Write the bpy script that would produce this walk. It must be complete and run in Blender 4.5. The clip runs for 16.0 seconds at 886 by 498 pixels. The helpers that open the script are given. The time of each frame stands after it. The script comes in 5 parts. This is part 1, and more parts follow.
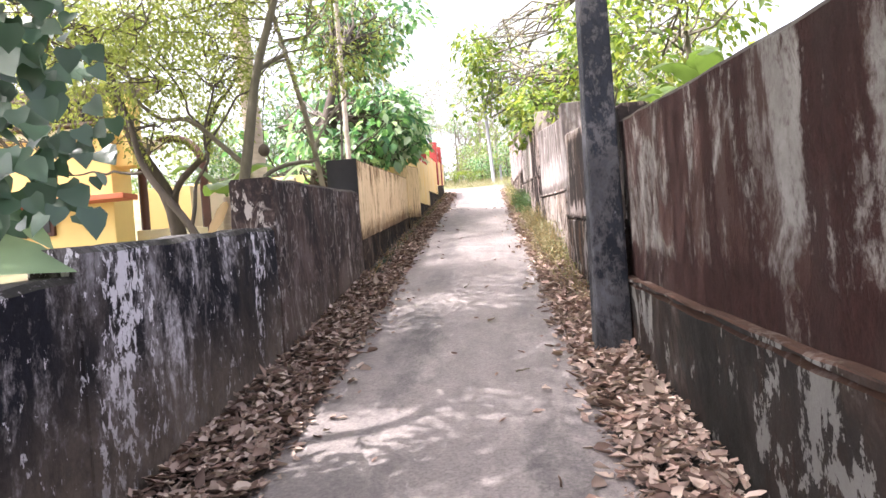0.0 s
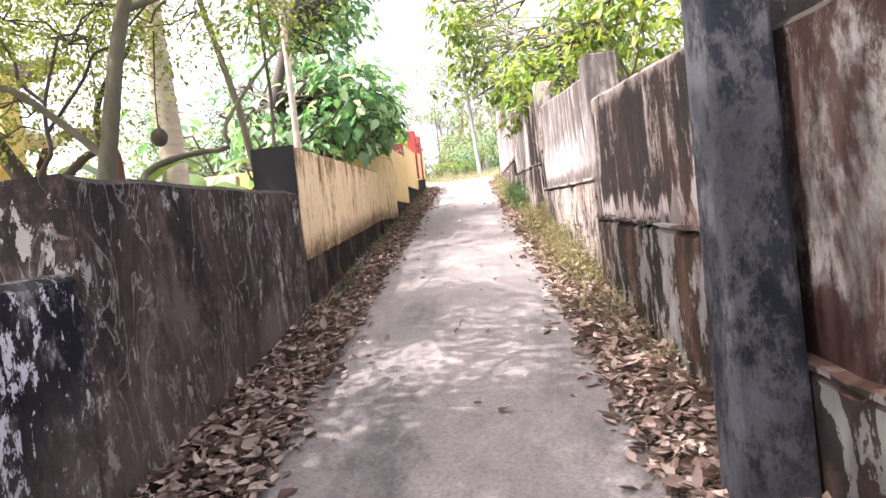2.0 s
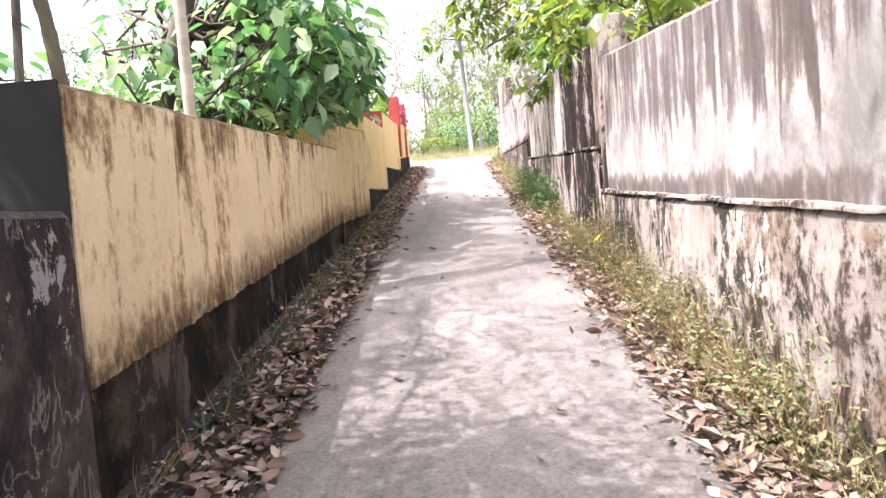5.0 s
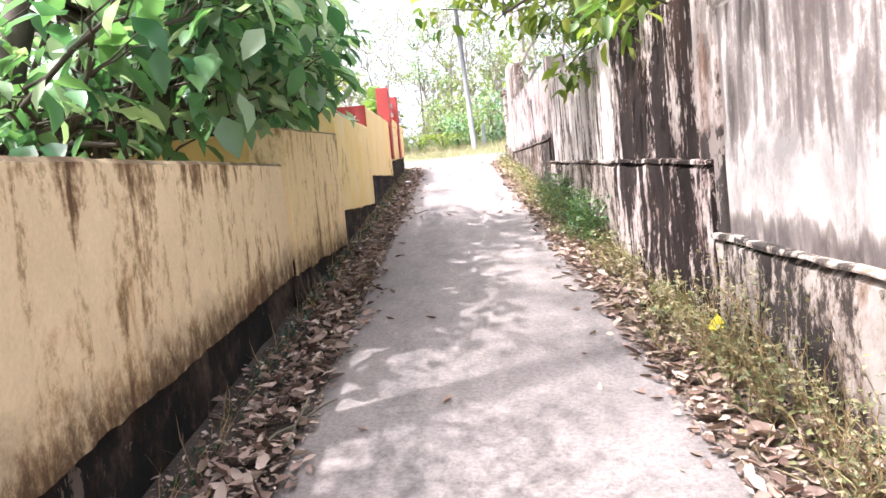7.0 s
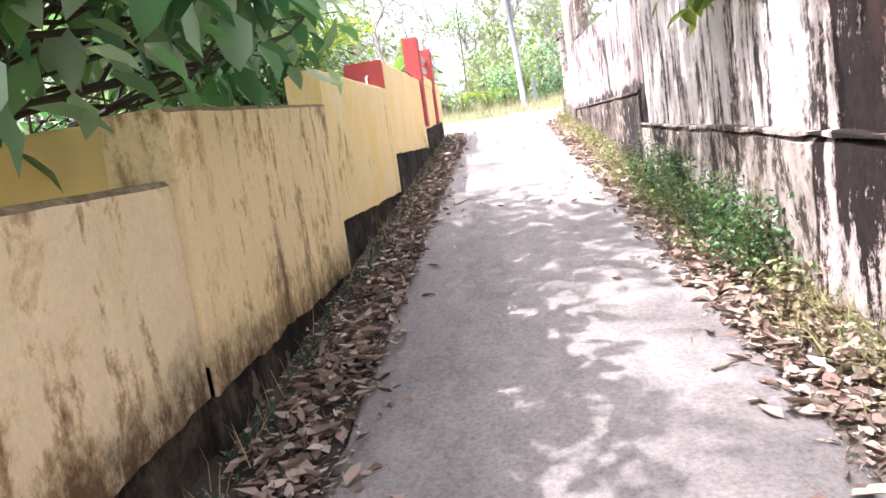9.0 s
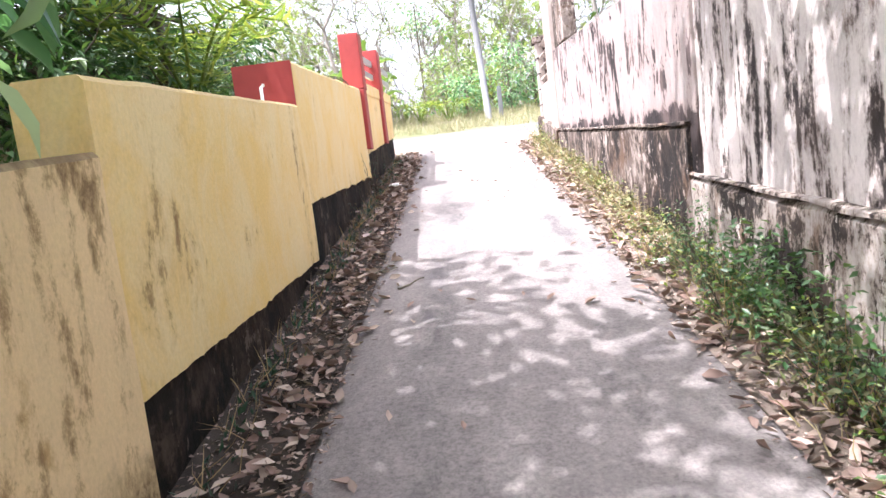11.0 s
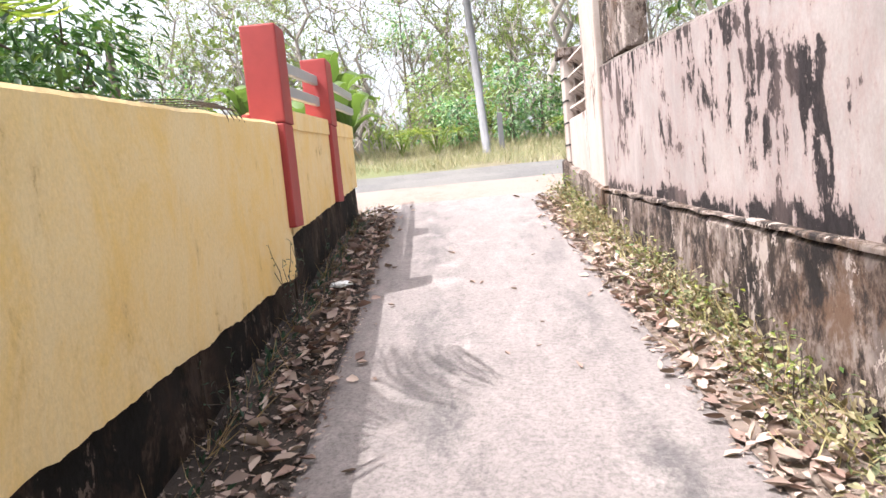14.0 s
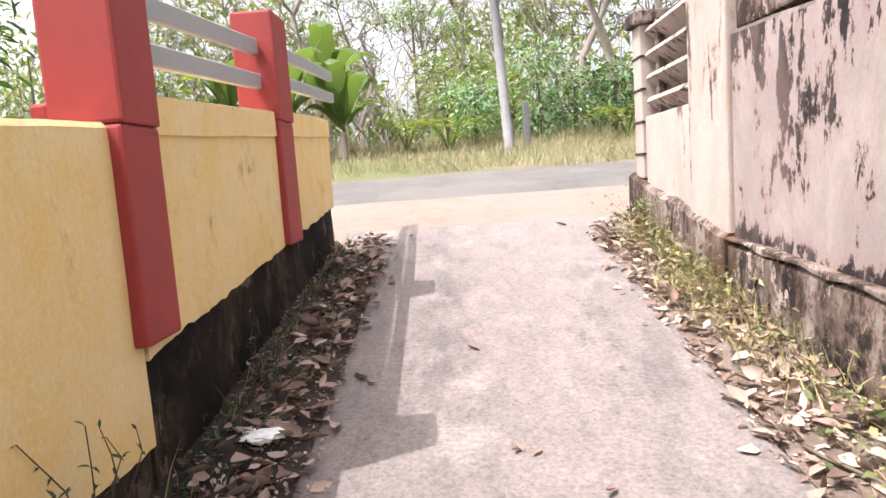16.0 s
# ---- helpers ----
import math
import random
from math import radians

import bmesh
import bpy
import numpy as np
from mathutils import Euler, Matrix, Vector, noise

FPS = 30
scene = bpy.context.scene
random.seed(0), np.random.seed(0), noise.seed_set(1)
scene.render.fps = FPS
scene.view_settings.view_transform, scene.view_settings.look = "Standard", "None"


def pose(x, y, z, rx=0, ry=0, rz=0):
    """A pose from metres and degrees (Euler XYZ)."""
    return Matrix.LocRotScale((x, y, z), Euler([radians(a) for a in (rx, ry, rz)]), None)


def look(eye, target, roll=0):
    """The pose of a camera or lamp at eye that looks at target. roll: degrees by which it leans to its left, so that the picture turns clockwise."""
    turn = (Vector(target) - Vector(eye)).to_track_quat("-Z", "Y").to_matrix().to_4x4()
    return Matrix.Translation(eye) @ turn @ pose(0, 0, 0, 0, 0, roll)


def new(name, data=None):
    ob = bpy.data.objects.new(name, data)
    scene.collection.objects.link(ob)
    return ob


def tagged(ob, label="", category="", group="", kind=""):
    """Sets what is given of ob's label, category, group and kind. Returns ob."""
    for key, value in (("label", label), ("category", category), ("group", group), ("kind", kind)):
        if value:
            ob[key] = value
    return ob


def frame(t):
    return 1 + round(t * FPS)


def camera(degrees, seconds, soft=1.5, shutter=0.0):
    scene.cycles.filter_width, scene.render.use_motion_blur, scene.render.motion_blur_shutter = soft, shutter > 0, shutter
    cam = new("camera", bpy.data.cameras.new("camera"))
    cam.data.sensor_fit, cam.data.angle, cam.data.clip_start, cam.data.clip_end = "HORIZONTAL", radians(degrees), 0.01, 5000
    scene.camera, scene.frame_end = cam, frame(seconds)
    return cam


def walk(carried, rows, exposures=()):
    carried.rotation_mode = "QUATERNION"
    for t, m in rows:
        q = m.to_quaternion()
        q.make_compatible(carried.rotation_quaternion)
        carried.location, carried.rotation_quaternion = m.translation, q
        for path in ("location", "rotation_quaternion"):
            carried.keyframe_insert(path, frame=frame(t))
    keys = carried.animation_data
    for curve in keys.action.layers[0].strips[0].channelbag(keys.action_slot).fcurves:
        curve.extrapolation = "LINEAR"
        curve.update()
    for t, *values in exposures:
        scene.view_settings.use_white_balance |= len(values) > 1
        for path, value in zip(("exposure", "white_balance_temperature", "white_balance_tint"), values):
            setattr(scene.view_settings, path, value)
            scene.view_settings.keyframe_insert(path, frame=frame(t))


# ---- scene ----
cam = camera(68.1, 16.0)
METRES, EYE, TILT, LEAN, TURN = 20.5, 1.5, 0.0, 4.5, 4.26
ROWS = [
    (0.0, 0.0, 0.0, 0.0, 0.0, 0.0, 0.0),
    (0.5, -0.0003, 0.0316, 0.0018, 3.26, 0.56, -0.35),
    (1.0, 0.0014, 0.062, 0.0036, 2.69, -0.12, -0.18),
    (1.5, 0.0009, 0.0949, 0.008, 2.63, -1.98, 0.98),
    (2.0, 0.0038, 0.1251, 0.0118, -1.22, -0.56, 2.14),
    (2.5, 0.0023, 0.1563, 0.0149, -1.19, -2.88, 2.84),
    (3.0, 0.0021, 0.1853, 0.019, -1.25, -3.49, 2.0),
    (3.5, 0.0012, 0.2167, 0.0232, -1.72, -2.79, 1.12),
    (4.0, -0.0002, 0.2482, 0.0272, -2.23, -2.36, -0.72),
    (6.5, 0.0073, 0.4022, 0.0503, -4.03, -3.55, 0.92),
    (7.0, 0.0082, 0.4337, 0.0559, -2.87, -3.39, 0.88),
    (7.5, 0.0133, 0.468, 0.062, -3.91, -3.18, 1.9),
    (8.0, 0.0132, 0.4955, 0.0652, 0.54, -5.81, 2.82),
    (8.5, 0.0147, 0.5247, 0.0676, 0.77, -8.1, 2.55),
    (9.0, 0.0144, 0.5582, 0.0726, 1.26, -6.92, 3.66),
    (9.5, 0.0178, 0.59, 0.0787, -2.48, -4.13, 4.11),
    (10.0, 0.0183, 0.6229, 0.0836, -1.85, -4.31, 2.75),
    (12.5, 0.0233, 0.7717, 0.1066, -4.58, -10.34, 0.33),
    (13.0, 0.0259, 0.8025, 0.1115, -6.22, -8.53, 0.67),
    (13.5, 0.0264, 0.8316, 0.116, -2.36, -6.51, 2.08),
    (14.0, 0.0306, 0.8628, 0.1206, -3.44, -5.11, 0.98),
    (14.5, 0.031, 0.8954, 0.1254, -3.29, -4.46, -0.55),
    (15.0, 0.0344, 0.9256, 0.1294, -1.92, -5.05, -0.64),
    (15.5, 0.0347, 0.9556, 0.1332, -3.38, -4.68, -0.78),
    (16.0, 0.0359, 0.9879, 0.1370, -2.59, -6.34, -0.42),
]
walk(cam, [(t, pose(0, 0, EYE, TILT, LEAN, TURN) @ pose(METRES * x, METRES * y, METRES * z, 90 + pitch, roll, yaw)) for t, x, y, z, yaw, pitch, roll in ROWS],
     [(0.0, 2.48, 6500, 17), (2.0, 2.52, 6500, 17), (4.0, 2.42, 6450, 15), (7.0, 2.46, 6250, 14), (8.5, 2.62, 6100, 14.5), (10.0, 2.58, 6050, 15.5), (13.0, 2.06, 6200, 11), (16.0, 1.72, 6700, 14.5)])

# ---- world and sun ----
SUN_FROM = Vector((-0.458, -0.192, 1.0)).normalized()
world = bpy.data.worlds.new("world")
scene.world = world
world.use_nodes = True
wn = world.node_tree.nodes
sky = wn.new("ShaderNodeTexSky")
sky.sky_type = "NISHITA"
sky.sun_disc = False
sky.sun_elevation = math.asin(SUN_FROM.z)
sky.sun_rotation = math.atan2(SUN_FROM.x, SUN_FROM.y)
sky.dust_density = 6.0
sky.ozone_density = 0.4
sky.air_density = 0.8
haze = wn.new("ShaderNodeHueSaturation")  # milky, humid midday sky
haze.inputs["Saturation"].default_value = 0.35
world.node_tree.links.new(sky.outputs[0], haze.inputs["Color"])
world.node_tree.links.new(haze.outputs[0], wn["Background"].inputs[0])
wn["Background"].inputs[1].default_value = 0.15
sun_data = bpy.data.lights.new("sun", "SUN")
sun_data.energy = 2.15
sun_data.angle = radians(0.55)
sun_data.color = (1.0, 0.965, 0.91)
sun = new("sun", sun_data)
sun.matrix_world = look(SUN_FROM * 60, (0, 0, 0))

# ---- node helpers ----
def material(name):
    m = bpy.data.materials.new(name)
    m.use_nodes = True
    nt = m.node_tree
    return m, nt, nt.nodes["Principled BSDF"]


def coords(nt, scale=(1, 1, 1)):
    tc = nt.nodes.new("ShaderNodeTexCoord")
    mp = nt.nodes.new("ShaderNodeMapping")
    mp.inputs["Scale"].default_value = scale
    nt.links.new(tc.outputs["Object"], mp.inputs[0])
    return mp.outputs[0]


def noise_tex(nt, scale, stretch=(1, 1, 1), detail=5.0, rough=0.6, warp=0.0):
    n = nt.nodes.new("ShaderNodeTexNoise")
    n.inputs["Scale"].default_value = scale
    n.inputs["Detail"].default_value = detail
    n.inputs["Roughness"].default_value = rough
    n.inputs["Distortion"].default_value = warp
    nt.links.new(coords(nt, stretch), n.inputs["Vector"])
    return n.outputs["Fac"]


def ramp(nt, fac, stops):
    r = nt.nodes.new("ShaderNodeValToRGB")
    el = r.color_ramp.elements
    while len(el) < len(stops):
        el.new(0.5)
    for e, (p, c) in zip(el, stops):
        e.position = p
        e.color = (c, c, c, 1) if isinstance(c, (int, float)) else (*c, 1)
    nt.links.new(fac, r.inputs[0])
    return r.outputs[0]


def mixc(nt, fac, a, b, mode="MIX"):
    m = nt.nodes.new("ShaderNodeMix")
    m.data_type = "RGBA"
    m.blend_type = mode
    for sock, v in ((m.inputs[0], fac), (m.inputs[6], a), (m.inputs[7], b)):
        if isinstance(v, tuple):
            sock.default_value = (*v, 1)
        elif isinstance(v, (int, float)):
            sock.default_value = v
        else:
            nt.links.new(v, sock)
    return m.outputs[2]


def calc(nt, op, a, b=0.0, c=0.0):
    m = nt.nodes.new("ShaderNodeMath")
    m.operation = op
    for sock, v in zip(m.inputs, (a, b, c)):
        if isinstance(v, (int, float)):
            sock.default_value = v
        else:
            nt.links.new(v, sock)
    return m.outputs[0]


def bump(nt, bsdf, height, strength=0.4, dist=0.02):
    b = nt.nodes.new("ShaderNodeBump")
    b.inputs["Strength"].default_value = strength
    b.inputs["Distance"].default_value = dist
    nt.links.new(height, b.inputs["Height"])
    nt.links.new(b.outputs[0], bsdf.inputs["Normal"])


def level(nt, z0, slope):
    """Height above the line z0 + slope * y."""
    at = nt.nodes.new("ShaderNodeSeparateXYZ")
    nt.links.new(coords(nt), at.inputs[0])
    return calc(nt, "SUBTRACT", at.outputs[2], calc(nt, "ADD", calc(nt, "MULTIPLY", at.outputs[1], slope), z0))


def stained(name, paint, grey, dark, reach, streak=0.6, soft=0.02, warm=(0.16, 0.085, 0.055), warm_at=0.56, flake=0.0, wide=5.0, run=0.2, fleck=0.22, vein=0.0, prof=None, foot=None, cap=None, chip=12.0, chipped=None):
    """Weathered lime plaster: paint, greyed paint, black algae in runs, brown mould, clusters of flaked pale spots."""
    m, nt, bs = material(name)
    runs = noise_tex(nt, wide, (1, 1, run), 3.5, 0.55, 0.6)
    blot = noise_tex(nt, 1.3, (1, 1, 0.75), 9, 0.7, 0.8)
    spot = noise_tex(nt, 19, (1, 1, 0.6), 7, 0.78, 0.2)
    fine = noise_tex(nt, 60, (1, 1, 0.8), 5, 0.75)
    f = calc(nt, "ADD", calc(nt, "MULTIPLY", runs, streak), calc(nt, "MULTIPLY", blot, 1 - streak))
    f = calc(nt, "ADD", f, calc(nt, "MULTIPLY", calc(nt, "SUBTRACT", spot, 0.5), fleck))
    if prof:  # more or less algae by the height above a sloping line
        z0, slope, span, gain, stops = prof
        up = calc(nt, "ADD", level(nt, z0, slope), calc(nt, "ADD", calc(nt, "MULTIPLY", calc(nt, "SUBTRACT", runs, 0.5), 0.55), calc(nt, "MULTIPLY", calc(nt, "SUBTRACT", spot, 0.5), 0.12)))
        share = ramp(nt, calc(nt, "DIVIDE", up, span), stops)
        f = calc(nt, "ADD", f, calc(nt, "MULTIPLY", calc(nt, "SUBTRACT", share, 0.5), gain))
    black = ramp(nt, f, [(reach - soft, 0.0), (reach + soft, 1.0)])
    halo = ramp(nt, f, [(reach - 0.09, 0.0), (reach, 1.0)])
    tone = ramp(nt, noise_tex(nt, 2.6, (1, 1, 0.6), 8, 0.7, 0.5), [(0.38, 0.0), (0.62, 1.0)])
    col = mixc(nt, tone, paint, grey)
    col = mixc(nt, calc(nt, "MULTIPLY", halo, 0.55), col, warm)
    brown = ramp(nt, calc(nt, "ADD", noise_tex(nt, 2.1, (1, 1, 0.5), 8, 0.7, 0.6), calc(nt, "MULTIPLY", calc(nt, "SUBTRACT", spot, 0.5), 0.2)), [(warm_at - 0.03, 0.0), (warm_at + 0.06, 0.9)])
    col = mixc(nt, brown, col, warm)
    inner = mixc(nt, ramp(nt, spot, [(0.38, 0.0), (0.68, 1.0)]), dark, tuple(min(1, c * 2.2 + 0.005) for c in dark))
    inner = mixc(nt, ramp(nt, noise_tex(nt, 1.7, (1, 1, 0.4), 5, 0.6), [(0.5, 0.0), (0.62, 0.6)]), inner, tuple(0.5 * c + 0.01 for c in warm))
    col = mixc(nt, black, col, inner)
    if flake:
        where = ramp(nt, noise_tex(nt, 1.6, (1, 1, 0.5), 4, 0.6, 0.5), [(0.48, -0.05), (0.66, 0.15)])
        cut = ramp(nt, calc(nt, "ADD", noise_tex(nt, chip, (1, 1, 0.55), 6, 0.74, 0.2), where), [(0.70 - flake, 0.0), (0.715 - flake, 1.0)])
        col = mixc(nt, cut, col, chipped or tuple(min(1, c * 1.1) for c in paint))
    if vein:
        edge = calc(nt, "ABSOLUTE", calc(nt, "SUBTRACT", noise_tex(nt, 4.2, (1, 1, 0.5), 5, 0.55, 1.2), 0.5))
        line = ramp(nt, edge, [(0.0, 1.0), (0.008, 0.7), (0.02, 0.0)])
        here = ramp(nt, noise_tex(nt, 3.1, (1, 1, 0.6), 3, 0.5), [(0.46, 0.0), (0.54, vein)])
        col = mixc(nt, calc(nt, "MULTIPLY", line, here), col, (0.24, 0.21, 0.20))
    if foot:  # earth splashed up from the ground
        z0, slope, high, earth, amount = foot
        up = calc(nt, "ADD", level(nt, z0, slope), calc(nt, "MULTIPLY", calc(nt, "SUBTRACT", blot, 0.5), 0.9))
        wet = ramp(nt, up, [(0.0, amount), (high, 0.0)])
        col = mixc(nt, calc(nt, "MULTIPLY", wet, ramp(nt, spot, [(0.35, 0.4), (0.6, 1.0)])), col, earth)
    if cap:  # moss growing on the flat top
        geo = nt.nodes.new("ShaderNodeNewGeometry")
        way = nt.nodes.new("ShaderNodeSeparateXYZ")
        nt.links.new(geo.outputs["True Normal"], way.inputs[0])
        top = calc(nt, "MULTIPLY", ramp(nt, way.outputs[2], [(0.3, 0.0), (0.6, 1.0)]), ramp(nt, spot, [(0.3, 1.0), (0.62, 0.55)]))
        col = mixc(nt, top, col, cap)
    col = mixc(nt, 0.35, col, ramp(nt, fine, [(0.25, 0.55), (0.65, 1.0)]), "MULTIPLY")
    nt.links.new(col, bs.inputs["Base Color"])
    bs.inputs["Roughness"].default_value = 0.92
    bs.inputs["Specular IOR Level"].default_value = 0.2
    h = calc(nt, "ADD", calc(nt, "MULTIPLY", spot, 0.7), calc(nt, "ADD", calc(nt, "MULTIPLY", black, -0.3), calc(nt, "MULTIPLY", fine, 0.3)))
    bump(nt, bs, h, 0.55, 0.014)
    return m


def plain(name, col, rough=0.7, vary=0.15, scale=9.0, relief=0.2, metal=0.0, stretch=(1, 1, 1)):
    m, nt, bs = material(name)
    a = noise_tex(nt, scale, stretch, 7, 0.65)
    b = noise_tex(nt, scale * 0.13, stretch, 4, 0.6)
    k = ramp(nt, calc(nt, "ADD", calc(nt, "MULTIPLY", a, 0.5), calc(nt, "MULTIPLY", b, 0.5)), [(0.3, 0.0), (0.7, 1.0)])
    c = mixc(nt, k, tuple(v * (1 - vary) for v in col), tuple(min(1, v * (1 + vary)) for v in col))
    nt.links.new(c, bs.inputs["Base Color"])
    bs.inputs["Roughness"].default_value = rough
    bs.inputs["Metallic"].default_value = metal
    bump(nt, bs, a, relief, 0.01)
    return m


def leafy(name, stops, rough=0.42, through_light=0.35):
    """Leaves: each one takes its own tone; light passes through them in part."""
    m, nt, bs = material(name)
    geo = nt.nodes.new("ShaderNodeNewGeometry")
    n = len(stops) - 1
    col = ramp(nt, geo.outputs["Random Per Island"], [(i / n, c) for i, c in enumerate(stops)])
    col = mixc(nt, 0.25, col, mixc(nt, noise_tex(nt, 14, detail=3), (0.4, 0.4, 0.4), (1, 1, 1)), "MULTIPLY")
    nt.links.new(col, bs.inputs["Base Color"])
    bs.inputs["Roughness"].default_value = rough
    tr = nt.nodes.new("ShaderNodeBsdfTranslucent")
    nt.links.new(mixc(nt, 0.5, col, mixc(nt, 1.0, col, (1.6, 1.7, 0.6), "MULTIPLY")), tr.inputs[0])
    mx = nt.nodes.new("ShaderNodeMixShader")
    mx.inputs[0].default_value = through_light
    nt.links.new(bs.outputs[0], mx.inputs[1])
    nt.links.new(tr.outputs[0], mx.inputs[2])
    nt.links.new(mx.outputs[0], nt.nodes["Material Output"].inputs[0])
    return m


def ground_mat(name, a, b, c, scale=6.0):
    m, nt, bs = material(name)
    n1 = noise_tex(nt, scale, detail=9, rough=0.72)
    n2 = noise_tex(nt, scale * 0.12, detail=5)
    n3 = noise_tex(nt, scale * 9, detail=4, rough=0.8)
    col = mixc(nt, ramp(nt, n1, [(0.35, 0.0), (0.65, 1.0)]), a, b)
    col = mixc(nt, ramp(nt, n2, [(0.42, 0.0), (0.6, 1.0)]), col, c)
    col = mixc(nt, 0.35, col, ramp(nt, n3, [(0.3, 0.45), (0.7, 1.0)]), "MULTIPLY")
    nt.links.new(col, bs.inputs["Base Color"])
    bs.inputs["Roughness"].default_value = 0.95
    bump(nt, bs, calc(nt, "ADD", n1, calc(nt, "MULTIPLY", n3, 0.4)), 0.6, 0.03)
    return m


def concrete_mat(name):
    """Worn lane concrete: fine aggregate, tamped cross lines, darker wheel tracks and stains."""
    m, nt, bs = material(name)
    grit = noise_tex(nt, 46, detail=7, rough=0.82)
    mid = noise_tex(nt, 6, (1, 0.5, 1), detail=9, rough=0.74, warp=0.3)
    big = noise_tex(nt, 0.9, (1.6, 0.5, 1), detail=7, rough=0.65)
    lines = noise_tex(nt, 26, (0.3, 3.0, 1), detail=4, rough=0.7, warp=0.8)
    col = mixc(nt, ramp(nt, mid, [(0.3, 0.0), (0.7, 1.0)]), (0.175, 0.152, 0.151), (0.275, 0.238, 0.232))
    sep = nt.nodes.new("ShaderNodeSeparateXYZ")
    nt.links.new(coords(nt), sep.inputs[0])
    for at in (-0.72, 0.28):
        d = calc(nt, "ABSOLUTE", calc(nt, "SUBTRACT", sep.outputs[0], at))
        band = ramp(nt, calc(nt, "ADD", d, calc(nt, "MULTIPLY", calc(nt, "SUBTRACT", mid, 0.5), 0.8)), [(0.04, 1.0), (0.22, 0.0)])
        worn = calc(nt, "MULTIPLY", band, ramp(nt, big, [(0.44, 0.0), (0.62, 0.75)]))
        col = mixc(nt, worn, col, (0.075, 0.071, 0.075))
    col = mixc(nt, ramp(nt, noise_tex(nt, 1.6, (1, 0.6, 1), 7, 0.68, 0.5), [(0.58, 0.0), (0.72, 0.4)]), col, (0.13, 0.12, 0.125))
    col = mixc(nt, ramp(nt, noise_tex(nt, 2.4, (1, 0.7, 1), 6, 0.65), [(0.58, 0.0), (0.72, 0.5)]), col, (0.40, 0.355, 0.34))
    col = mixc(nt, 0.7, col, ramp(nt, grit, [(0.36, 0.3), (0.58, 1.0)]), "MULTIPLY")
    col = mixc(nt, 0.16, col, ramp(nt, lines, [(0.3, 0.5), (0.6, 1.0)]), "MULTIPLY")
    nt.links.new(col, bs.inputs["Base Color"])
    bs.inputs["Roughness"].default_value = 0.92
    h = calc(nt, "ADD", calc(nt, "MULTIPLY", grit, 0.7), calc(nt, "ADD", calc(nt, "MULTIPLY", lines, 0.2), mid))
    bump(nt, bs, h, 0.7, 0.014)
    return m


M_CONC = concrete_mat("lane_concrete")
M_SOIL = ground_mat("verge_soil", (0.018, 0.013, 0.011), (0.038, 0.027, 0.022), (0.06, 0.044, 0.036), 14.0)
M_GROUND = ground_mat("yard_ground", (0.13, 0.11, 0.07), (0.20, 0.165, 0.11), (0.12, 0.13, 0.055), 3.0)
M_APRON = ground_mat("apron_dust", (0.19, 0.14, 0.115), (0.25, 0.195, 0.17), (0.22, 0.18, 0.16))
M_DUST = ground_mat("verge_dust", (0.10, 0.075, 0.06), (0.22, 0.17, 0.145), (0.17, 0.13, 0.11), 10.0)
M_GATE = stained("cream_pink_gate_plaster", (0.43, 0.37, 0.345), (0.37, 0.31, 0.285), (0.05, 0.035, 0.03), 0.60, 0.6, 0.03, (0.36, 0.27, 0.235), 0.60, 0, 7.0, 0.16, 0.36)
M_TAR = ground_mat("road_tar", (0.09, 0.087, 0.088), (0.12, 0.115, 0.115), (0.14, 0.132, 0.128), 8.0)
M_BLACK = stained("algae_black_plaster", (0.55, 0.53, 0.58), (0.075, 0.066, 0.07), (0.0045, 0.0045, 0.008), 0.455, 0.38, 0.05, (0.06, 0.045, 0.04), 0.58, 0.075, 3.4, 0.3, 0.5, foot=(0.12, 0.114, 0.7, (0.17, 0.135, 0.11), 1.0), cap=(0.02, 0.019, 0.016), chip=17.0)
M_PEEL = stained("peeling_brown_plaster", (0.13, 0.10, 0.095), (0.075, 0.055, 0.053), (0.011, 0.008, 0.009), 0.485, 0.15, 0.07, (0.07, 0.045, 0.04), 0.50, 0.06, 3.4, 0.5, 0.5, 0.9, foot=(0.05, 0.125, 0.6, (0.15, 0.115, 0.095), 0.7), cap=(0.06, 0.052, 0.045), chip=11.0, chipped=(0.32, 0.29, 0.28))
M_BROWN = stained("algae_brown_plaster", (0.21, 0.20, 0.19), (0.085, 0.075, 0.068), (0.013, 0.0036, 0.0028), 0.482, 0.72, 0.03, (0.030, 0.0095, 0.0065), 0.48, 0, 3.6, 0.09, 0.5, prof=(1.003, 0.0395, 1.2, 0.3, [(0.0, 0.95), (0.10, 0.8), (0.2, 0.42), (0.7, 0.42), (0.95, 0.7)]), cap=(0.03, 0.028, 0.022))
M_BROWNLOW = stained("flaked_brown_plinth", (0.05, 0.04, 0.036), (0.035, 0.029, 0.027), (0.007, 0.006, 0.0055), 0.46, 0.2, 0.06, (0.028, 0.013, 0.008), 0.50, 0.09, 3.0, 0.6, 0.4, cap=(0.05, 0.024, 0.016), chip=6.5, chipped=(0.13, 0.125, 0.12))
M_STREAK = stained("grey_streaked_plaster", (0.47, 0.425, 0.415), (0.22, 0.20, 0.197), (0.075, 0.063, 0.062), 0.545, 0.7, 0.07, (0.17, 0.125, 0.11), 0.61, 0, 8.5, 0.10, 0.36, prof=(1.715, 0.0516, 1.2, 0.32, [(0.0, 0.85), (0.07, 0.7), (0.14, 0.05), (0.3, 0.1), (0.48, 0.6), (0.9, 0.75)]))
